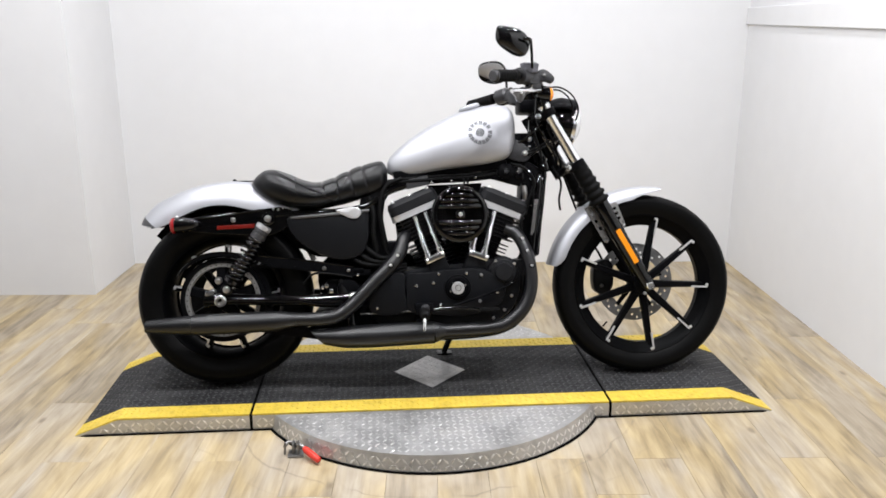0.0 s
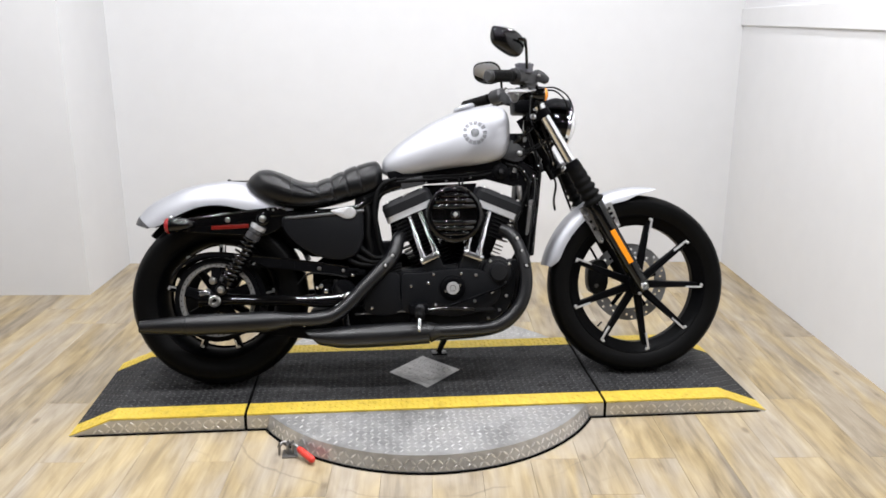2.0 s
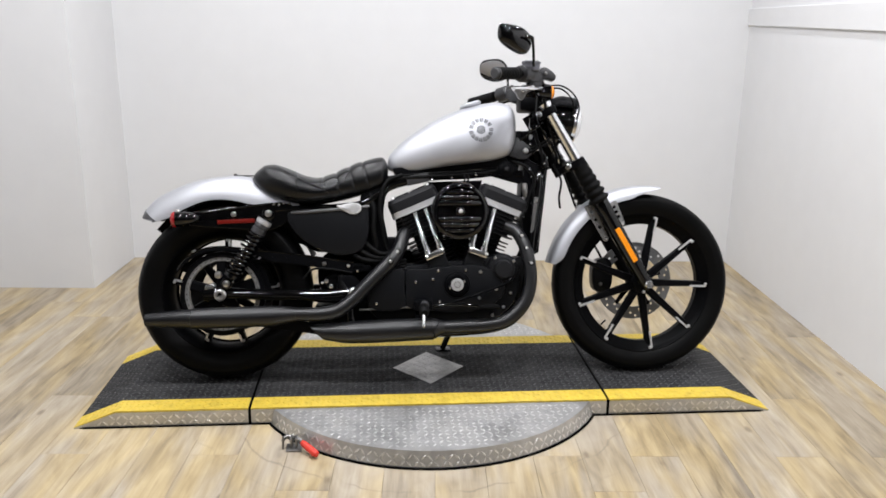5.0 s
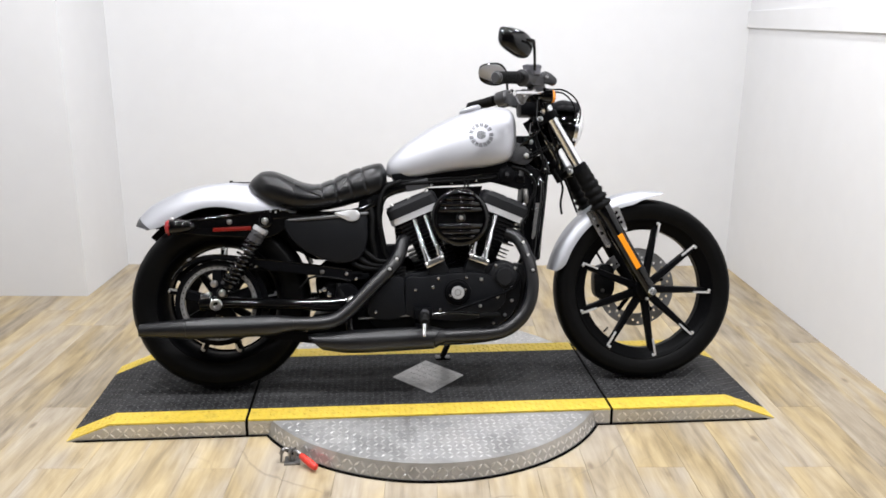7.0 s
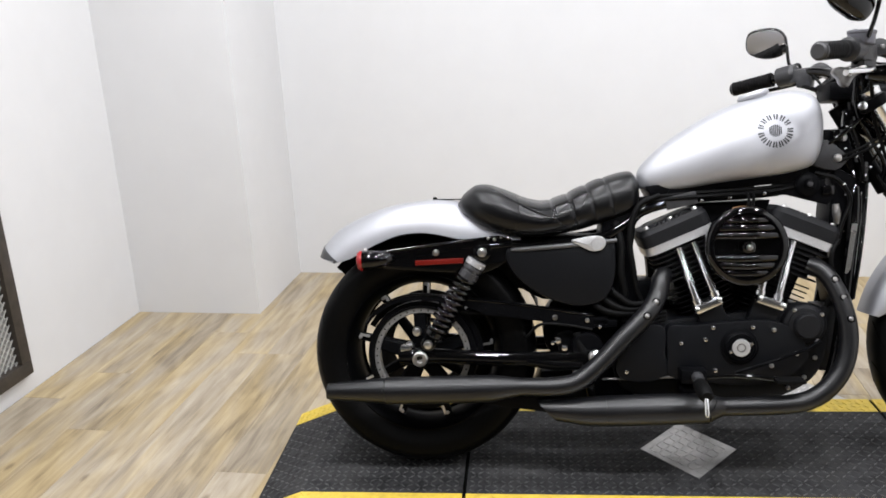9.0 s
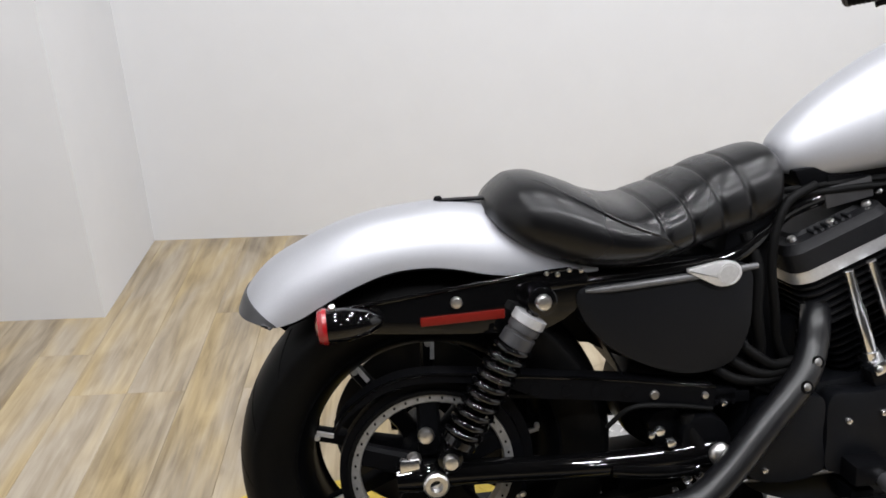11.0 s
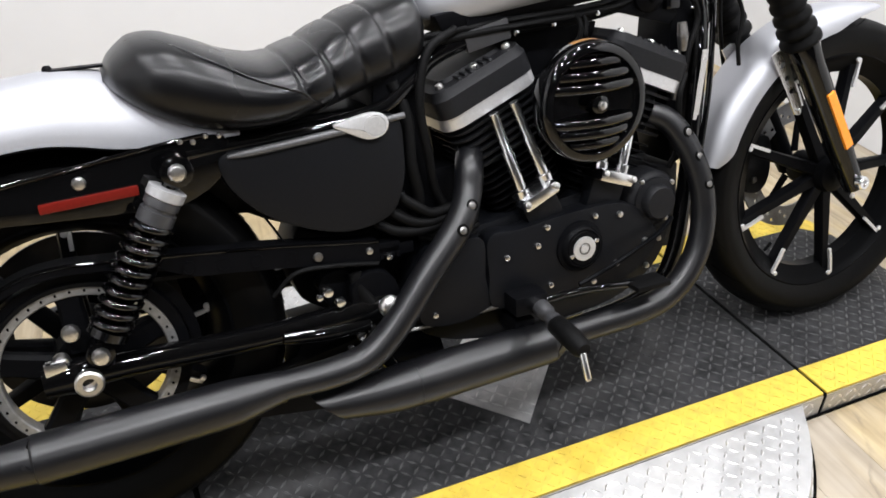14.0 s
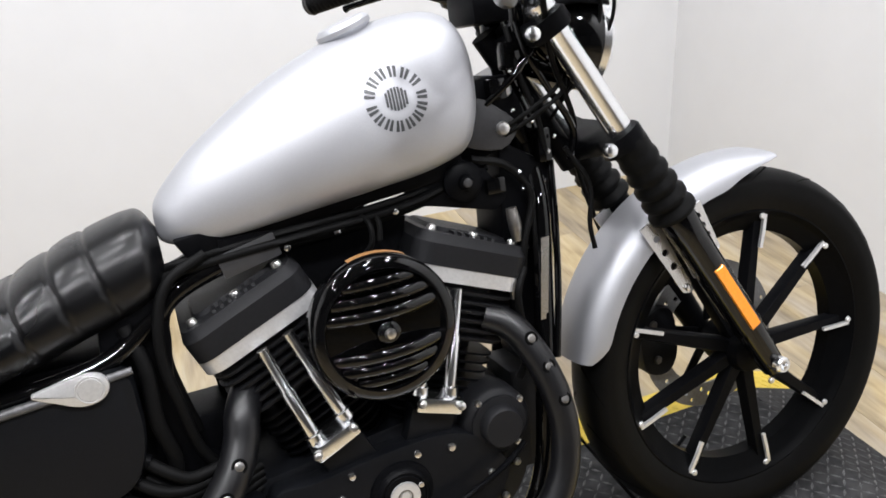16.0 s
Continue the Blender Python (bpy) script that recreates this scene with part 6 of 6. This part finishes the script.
for k in (-3, -2, -1, 1, 2, 3):
    z = 0.0188 * k + 0.0090 * math.copysign(1, k)
    w = math.sqrt(0.081 ** 2 - z * z)
    rings = []
    for u in np.linspace(-1, 1, 21):
        x = u * w
        r = math.hypot(x, z) / 0.081
        out = 0.038 + 0.024 * (1 - r ** 2.0)
        ring = []
        for a in np.linspace(0, 2 * math.pi, 16, endpoint=False):
            ring.append((AX + x, AY - out - 0.0048 * math.sin(a), AZ + z + 0.0080 * math.cos(a)))
        rings.append(ring)
    loft("slat", rings, GLOSS, air, degrees=60)
lathe("hub_plate", [(0.030, 0.016), (0.056, 0.0155), (0.059, 0.012), (0.0595, 0.002)], (AX, AY, AZ), (0, -1, 0), GLOSS, air, n=28)
bolt((AX, AY - 0.0595, AZ), 0.0075, air, high=0.006)
v, f = [], []
for k, a in enumerate(np.linspace(62, 108, 14)):
    for yy in (-0.012, -0.026):
        v.append((AX + 0.1003 * math.cos(radians(a)), AY + yy, AZ + 0.1003 * math.sin(radians(a))))
f = [(2 * k, 2 * k + 1, 2 * k + 3, 2 * k + 2) for k in range(13)]
mesh_object("lettering_band", v, f, BROWN_LABEL, air, "bronze band on the air cleaner's rim")
box("intake", (0.030, -0.118, 0.540), (0.122, -0.030, 0.630), SATIN, bike, "black intake housing", bevel=0.012)

# oil tank cover below the seat
out = rounded([(-0.515, 0.594), (-0.440, 0.599), (-0.340, 0.605), (-0.250, 0.612), (-0.238, 0.560), (-0.244, 0.500), (-0.272, 0.454), (-0.340, 0.441), (-0.412, 0.462), (-0.474, 0.500), (-0.514, 0.550)], 5)
cov = plate("side_cover", out, -0.112, -0.060, COVER_BLACK, bike, "satin black oil tank cover", bevel=0.012)
tube("cover_moulding", [(-0.506, -0.112, 0.590, 0.003), (-0.470, -0.1135, 0.592, 0.0058), (-0.400, -0.114, 0.597, 0.0062), (-0.335, -0.1135, 0.602, 0.0062), (-0.236, -0.112, 0.611, 0.005)], 0.0058, CAST_DARK, cov, n=10)
emb = rounded([(-0.351, 0.612), (-0.326, 0.619), (-0.292, 0.624), (-0.270, 0.618), (-0.264, 0.602), (-0.275, 0.587), (-0.299, 0.584), (-0.327, 0.597)], 5)
plate("trim_piece", emb, -0.121, -0.110, BRUSHED, cov, "silver teardrop trim", bevel=0.004)
lathe("trim_inlay", [(0, 0.0175), (0.0012, 0.0172), (0.0012, 0.0160), (0.0004, 0.0155), (0.0004, 0.0145), (0.0014, 0.0138), (0.0016, 0.002)], (-0.286, -0.121, 0.6035), (0, -1, 0), BRUSHED, cov, "round bright inlay", n=28)
tube("battery_hose", [(-0.236, -0.070, 0.655), (-0.222, -0.085, 0.600), (-0.224, -0.092, 0.530), (-0.214, -0.088, 0.470), (-0.222, -0.085, 0.430)], 0.010, BOOT, bike, "black hose behind the side cover", n=10)
plate("rear_frame_panel", rounded([(-0.266, 0.660), (-0.195, 0.695), (-0.182, 0.640), (-0.192, 0.560), (-0.180, 0.470), (-0.150, 0.420), (-0.266, 0.410)], 4), -0.070, 0.070, SATIN, bike, "black frame casting behind the engine", bevel=0.006)
# Black fillers added where the space behind the rear cylinder reads dark.
box("rear_filler_block", (-0.215, -0.045, 0.395), (-0.125, 0.060, 0.500), SATIN, bike, "black filler block added behind the rear cylinder", bevel=0.012)
plate("rear_filler_plate", rounded([(-0.142, 0.640), (-0.085, 0.640), (-0.094, 0.520), (-0.098, 0.470), (-0.120, 0.410), (-0.145, 0.410), (-0.138, 0.500), (-0.144, 0.570)], 3), 0.020, 0.060, SATIN, bike, "black filler plate added behind the rear cylinder", bevel=0.003)
tube("breather_hose", [(-0.150, -0.040, 0.700), (-0.186, -0.046, 0.650), (-0.196, -0.048, 0.590), (-0.188, -0.046, 0.530), (-0.178, -0.044, 0.480)], 0.0085, BOOT, bike, "thick black breather hose", n=10)
box("battery_box", (-0.480, -0.055, 0.492), (-0.250, 0.085, 0.620), SATIN, bike, "black battery box", bevel=0.01)
for k in range(4):
    tube("oil_hose", [(-0.255 + 0.012 * k, -0.085, 0.455 - 0.018 * k), (-0.215 + 0.01 * k, -0.098, 0.425 - 0.010 * k), (-0.165, -0.098, 0.415 - 0.012 * k), (-0.110, -0.080, 0.420 - 0.010 * k)], 0.0072, BOOT, bike, "black oil hose", n=10)
box("hose_clamp_block", (-0.315, -0.104, 0.385), (-0.235, -0.085, 0.405), SATIN, bike, bevel=0.003)
tube("rear_brake_line", [(-0.300, -0.108, 0.380), (-0.360, -0.112, 0.392), (-0.430, -0.110, 0.395), (-0.470, -0.100, 0.360)], 0.004, BOOT, bike, n=8)
for x, z in ((-0.372, 0.335), (-0.345, 0.270), (-0.325, 0.275)):
    bolt((x, -0.118, z), 0.009, bike, CHROME, high=0.010)
plate("rear_master_cylinder", rounded([(-0.350, 0.320), (-0.345, 0.360), (-0.310, 0.372), (-0.276, 0.350), (-0.270, 0.290), (-0.320, 0.270)], 4), -0.118, -0.080, SATIN, bike, "black rear brake cylinder", bevel=0.005)

# clutter under the tank
coil = lathe("horn", [(-0.02, 0.020), (0.0, 0.029), (0.012, 0.030), (0.017, 0.025), (0.020, 0.012), (0.026, 0.010), (0.027, 0.002)], (0.250, -0.052, 0.742), (0, -1, 0), SATIN, bike, "round black horn under the tank", n=28)
bolt((0.250, -0.079, 0.742), 0.007, coil, TIP_GREY, high=0.004)
plate("coil_bracket", [(0.160, 0.752), (0.245, 0.772), (0.290, 0.752), (0.318, 0.705), (0.300, 0.688), (0.255, 0.700), (0.205, 0.714), (0.170, 0.722)], -0.056, -0.050, SATIN, bike, bevel=0.001)
plate("heat_shield_plate", [(-0.100, 0.735), (-0.045, 0.735), (0.000, 0.728), (-0.040, 0.708), (-0.100, 0.695)], -0.062, -0.058, SATIN, bike, "flat black bracket over the rear cylinder", bevel=0.0)
for k, (dz, dy) in enumerate(((0.0, 0.0), (-0.010, -0.006), (-0.019, 0.004))):
    tube("wiring_loom", [(-0.180, -0.050 + dy, 0.712 + dz), (-0.090, -0.058 + dy, 0.722 + dz), (0.010, -0.060 + dy, 0.728 + dz), (0.110, -0.058 + dy, 0.732 + dz), (0.200, -0.050 + dy, 0.742 + dz), (0.300, -0.035, 0.770 + dz)], 0.006, BOOT, bike, "black wiring loom", n=8)
tube("spark_lead", [(0.090, -0.055, 0.730), (0.100, -0.075, 0.715), (0.098, -0.080, 0.690), (0.085, -0.070, 0.670)], 0.004, BOOT, bike, "black spark plug lead", n=8)
tube("spark_lead", [(0.108, -0.050, 0.732), (0.114, -0.072, 0.715), (0.110, -0.078, 0.690)], 0.004, BOOT, bike, "black spark plug lead", n=8)
tube("seat_hose", [(-0.120, -0.062, 0.722), (-0.172, -0.076, 0.700), (-0.194, -0.084, 0.655), (-0.200, -0.088, 0.600), (-0.192, -0.088, 0.540), (-0.180, -0.082, 0.470), (-0.150, -0.080, 0.420)], 0.0075, BOOT, bike, "black hose between seat and engine", n=10)
tube("vent_pipe", [(0.320, -0.080, 0.600), (0.300, -0.090, 0.560), (0.306, -0.085, 0.470), (0.290, -0.080, 0.430)], 0.006, BOOT, bike, n=8)
plate("front_frame_cover", [(0.318, 0.790), (0.405, 0.735), (0.388, 0.600), (0.372, 0.440), (0.322, 0.425), (0.306, 0.500), (0.303, 0.600), (0.310, 0.690)], -0.050, 0.050, SATIN, bike, "black wiring cover between the downtubes", bevel=0.006)
for x, z in ((0.372, 0.690), (0.380, 0.660), (0.368, 0.640), (0.385, 0.715), (0.345, 0.620), (0.362, 0.585)):
    bolt((x, -0.051, z), 0.0045, bike, CHROME, high=0.005)
box("voltage_regulator", (0.290, -0.045, 0.255), (0.340, 0.055, 0.425), WRINKLE, bike, "finned black voltage regulator", bevel=0.005)
plate("tank_underside", [(-0.155, 0.746), (0.080, 0.778), (0.250, 0.798), (0.262, 0.752), (0.100, 0.738), (-0.060, 0.726), (-0.140, 0.716)], -0.060, 0.072, SATIN, bike, "black frame spine under the tank", bevel=0.006)

# engine mount in the vee and the fuel line
plate("engine_mount", [(-0.030, 0.698), (0.172, 0.704), (0.135, 0.600), (0.124, 0.520), (0.118, 0.400), (0.042, 0.400), (0.034, 0.520), (0.018, 0.600)], -0.020, 0.070, SATIN, bike, "black engine mount between the cylinders", bevel=0.005)
box("mount_plate", (-0.040, -0.066, -0.003), (0.040, -0.052, 0.030), TIP_GREY, bike, "grey bracket under the tank", bevel=0.002, at=pose(-0.062, 0, 0.694, 0, -12, 0))
for x, z in ((-0.014, 0.706), (0.056, 0.712), (0.142, 0.722)):
    bolt((x, -0.062, z), 0.0055, bike, CHROME, high=0.006)

# fittings ahead of the swing arm pivot
rack = box("toothed_block", (-0.314, -0.104, 0.392), (-0.258, -0.082, 0.410), SATIN, bike, "black toothed cable comb", bevel=0.002)
for k in range(6):
    box("tooth", (-0.312 + 0.0092 * k, -0.106, 0.384), (-0.3065 + 0.0092 * k, -0.084, 0.392), SATIN, rack)
for x, y, z, r in ((-0.280, -0.104, 0.387, 0.006), (-0.388, -0.112, 0.353, 0.009), (-0.366, -0.128, 0.255, 0.0065), (-0.344, -0.128, 0.261, 0.0065), (-0.263, -0.126, 0.332, 0.0065), (-0.402, -0.112, 0.347, 0.006)):
    bolt((x, y, z), r, bike, CHROME, high=0.008)
tube("brake_plunger", [(-0.339, -0.104, 0.372, 0.011), (-0.334, -0.108, 0.345, 0.012), (-0.322, -0.112, 0.318, 0.014)], 0.012, BOOT, bike, "black rubber plunger boot", n=14)
tube("swing_arm_brace", [(-0.470, -0.126, 0.300, 0.012), (-0.400, -0.126, 0.291, 0.013), (-0.330, -0.124, 0.288, 0.012)], 0.012, GLOSS, bike, "gloss black lower arm", n=12)
for k, (dx, dz) in enumerate(((0, 0), (0.020, 0.018), (0.038, 0.042))):
    h = tube("drain_hose", [(-0.292 + dx, -0.092, 0.442 + dz), (-0.262 + dx, -0.104, 0.426 + dz * 0.8), (-0.222 + dx * 0.6, -0.106, 0.420 + dz * 0.6), (-0.160, -0.096, 0.424 + dz * 0.5)], 0.0085, BOOT, bike, "black moulded hose", n=10)
    lathe("clamp", [(0, 0.0095), (0.008, 0.0095)], (-0.288 + dx, -0.094, 0.440 + dz), (0.87, -0.35, -0.45), SATIN, h, n=12)

# wiring and hoses round the steering head
for k, pts in enumerate((
        [(0.300, -0.060, 0.842), (0.350, -0.070, 0.880), (0.392, -0.066, 0.930), (0.372, -0.070, 0.985)],
        [(0.320, -0.062, 0.803), (0.365, -0.074, 0.826), (0.410, -0.072, 0.850), (0.440, -0.040, 0.868)],
        [(0.324, -0.062, 0.795), (0.370, -0.076, 0.817), (0.416, -0.074, 0.841), (0.446, -0.040, 0.858)],
        [(0.362, -0.060, 0.950), (0.370, -0.068, 0.905), (0.402, -0.070, 0.845), (0.434, -0.066, 0.786), (0.428, -0.060, 0.740)],
        [(0.352, -0.050, 0.945), (0.356, -0.066, 0.880), (0.376, -0.070, 0.810), (0.388, -0.060, 0.750)],
        [(0.270, -0.055, 0.770), (0.320, -0.066, 0.752), (0.352, -0.068, 0.700), (0.330, -0.074, 0.640), (0.318, -0.078, 0.590)],
        [(0.396, -0.056, 0.745), (0.386, -0.070, 0.660), (0.370, -0.086, 0.560), (0.352, -0.092, 0.450)])):
    tube("wiring_lead", pts, (0.005, 0.0035, 0.0035, 0.0055, 0.0045, 0.006, 0.0055)[k], (GLOSS, BOOT, BOOT, GLOSS, BOOT, BOOT, GLOSS)[k], bike, "black wiring lead at the steering head", n=8)
for x, z, w, h in ((0.352, 0.905, 0.030, 0.040), (0.322, 0.862, 0.026, 0.030), (0.385, 0.770, 0.022, 0.050), (0.300, 0.726, 0.030, 0.024)):
    box("connector", (x - w / 2, -0.066, z - h / 2), (x + w / 2, -0.040, z + h / 2), GLOSS, bike, "black wiring connector", bevel=0.004)
rng = random.Random(11)
# Random chrome studs added for tiny glints; no such bolts are known.
for k in range(16):
    x = 0.330 + 0.075 * rng.random()
    z = 0.640 + 0.30 * rng.random()
    bolt((x + 0.10 * (0.80 - z) * -0.4, -0.064 - 0.008 * rng.random(), z), 0.0025 + 0.0018 * rng.random(), bike, CHROME, axis=(0.1, -0.8, 0.5), high=0.005)
tube("fuel_valve", [(0.316, -0.070, 0.690, 0.008), (0.318, -0.072, 0.665, 0.010), (0.318, -0.072, 0.640, 0.007)], 0.008, STEEL, bike, "grey metal hose fitting", n=12)
tube("fuel_valve", [(0.302, -0.076, 0.600, 0.006), (0.300, -0.080, 0.578, 0.0085), (0.298, -0.082, 0.556, 0.006)], 0.007, STEEL, bike, "grey metal hose fitting", n=12)

# black castings behind the arm and between the pipes
plate("transmission_rear", rounded([(-0.378, 0.286), (-0.418, 0.325), (-0.420, 0.405), (-0.370, 0.455), (-0.240, 0.462), (-0.215, 0.380), (-0.225, 0.270), (-0.300, 0.250)], 4), -0.025, 0.070, SATIN, bike, "black casting at the swing arm pivot", bevel=0.006)
plate("lower_frame_plate", [(-0.455, 0.205), (-0.430, 0.262), (-0.200, 0.275), (-0.180, 0.170), (-0.420, 0.168)], -0.070, 0.060, SATIN, bike, "black lower frame plate", bevel=0.004)
plate("exhaust_bracket", [(-0.640, 0.206), (-0.425, 0.216), (-0.350, 0.214), (-0.420, 0.172)], -0.150, -0.142, SATIN, bike, "black bracket joining the mufflers", bevel=0.001)

# rolled edges that catch the light
tube("guard_edge", [(x, -0.106, z - 0.001) for x, z in arc[::4]], 0.0030, GLOSS, bg, "rolled gloss black edge", n=8)
tube("strut_edge", [(-0.896, -0.1065, 0.583), (-0.800, -0.1065, 0.5955), (-0.700, -0.1065, 0.6075), (-0.600, -0.1065, 0.6195), (-0.530, -0.1065, 0.6255)], 0.0032, GLOSS, bike, "rolled upper edge of the fender strut", n=8)

# left engine side
plate("primary_cover", rounded([(-0.250, 0.240), (-0.262, 0.340), (-0.215, 0.425), (-0.100, 0.450), (0.060, 0.455), (0.220, 0.445), (0.298, 0.380), (0.290, 0.280), (0.220, 0.205), (-0.150, 0.195)], 5), 0.086, 0.150, WRINKLE, bike, "black primary drive cover on the far side", bevel=0.010)

for sg in (-1, 1):
    box("switch_block", (-0.024, -0.020, -0.018), (0.020, 0.020, 0.020), SWITCH_GREY, bar, "grey-black switch block beside the grip", bevel=0.009, at=pose(0.330, sg * 0.195, 1.030, 0, 0, -30 * sg))
    wedge = plate("lever_housing", rounded([(0.338, 1.052), (0.346, 1.074), (0.370, 1.078), (0.401, 1.053), (0.394, 1.033), (0.372, 1.040), (0.350, 1.038)], 3), *sorted((sg * 0.170, sg * 0.204)), SWITCH_GREY, bar, "angular grey-black lever housing", bevel=0.005)
    bolt((0.366, sg * 0.204, 1.058), 0.006, wedge, STEEL, axis=(0, sg, 0), high=0.004)
    tube("switch_lead", [(0.322, sg * 0.190, 1.016), (0.352, sg * 0.150, 0.996), (0.372, sg * 0.100, 0.975)], 0.006, GLOSS, bike, "black lead below the switch block", n=8)
box("riser_cover", (0.305, -0.050, 0.952), (0.372, 0.050, 1.000), SATIN, bike, "black instrument mount on the risers", bevel=0.012)


# ---------------------------------------------------------------- floor planks, laid along the room
PW, PL = 0.152, 1.22
rng = random.Random(7)
shapes = {}


def plank_mesh(length, width):
    key = (round(length, 3), round(width, 3))
    if key not in shapes:
        e, h = 0.0011, 0.004
        v = [(-width / 2 + 0.0003, 0.0003, -h), (width / 2 - 0.0003, 0.0003, -h), (width / 2 - 0.0003, length - 0.0003, -h), (-width / 2 + 0.0003, length - 0.0003, -h),
             (-width / 2 + 0.0003, 0.0003, -0.0008), (width / 2 - 0.0003, 0.0003, -0.0008), (width / 2 - 0.0003, length - 0.0003, -0.0008), (-width / 2 + 0.0003, length - 0.0003, -0.0008),
             (-width / 2 + e, e, 0), (width / 2 - e, e, 0), (width / 2 - e, length - e, 0), (-width / 2 + e, length - e, 0)]
        f = [(8, 9, 10, 11)] + [(a + i, a + (i + 1) % 4, a + 4 + (i + 1) % 4, a + 4 + i) for a in (0, 4) for i in range(4)]
        me = bpy.data.meshes.new("plank")
        me.from_pydata(v, [], f)
        me.materials.append(OAK)
        shapes[key] = me
    return shapes[key]


u = UL + PW / 2
while u < U1 + PW / 2:
    w = PW
    v0 = -3.0 - rng.choice([0.0, 0.2, 0.41, 0.61, 0.81, 1.02])
    while v0 < V1:
        a, b = max(v0, -3.0), min(v0 + PL, V1 + 0.02)
        if b - a > 0.03:
            pl = new("plank", plank_mesh(round(b - a, 3), w))
            pl.parent = floor
            pl.matrix_local = pose(u, a, 0)
        v0 += PL
    u += PW
box("floor_sheet", (-4.0 + TH, V0, -0.0035), (3.6, -3.0, -0.0003), OAK, floor)
box("floor_sheet", (-4.0 + TH, -3.0, -0.0035), (UL - 0.001, VB, -0.0003), OAK, floor)
box("floor_sheet", (U1 + PW + 0.01, -3.0, -0.0035), (3.6, VB, -0.0003), OAK, floor)
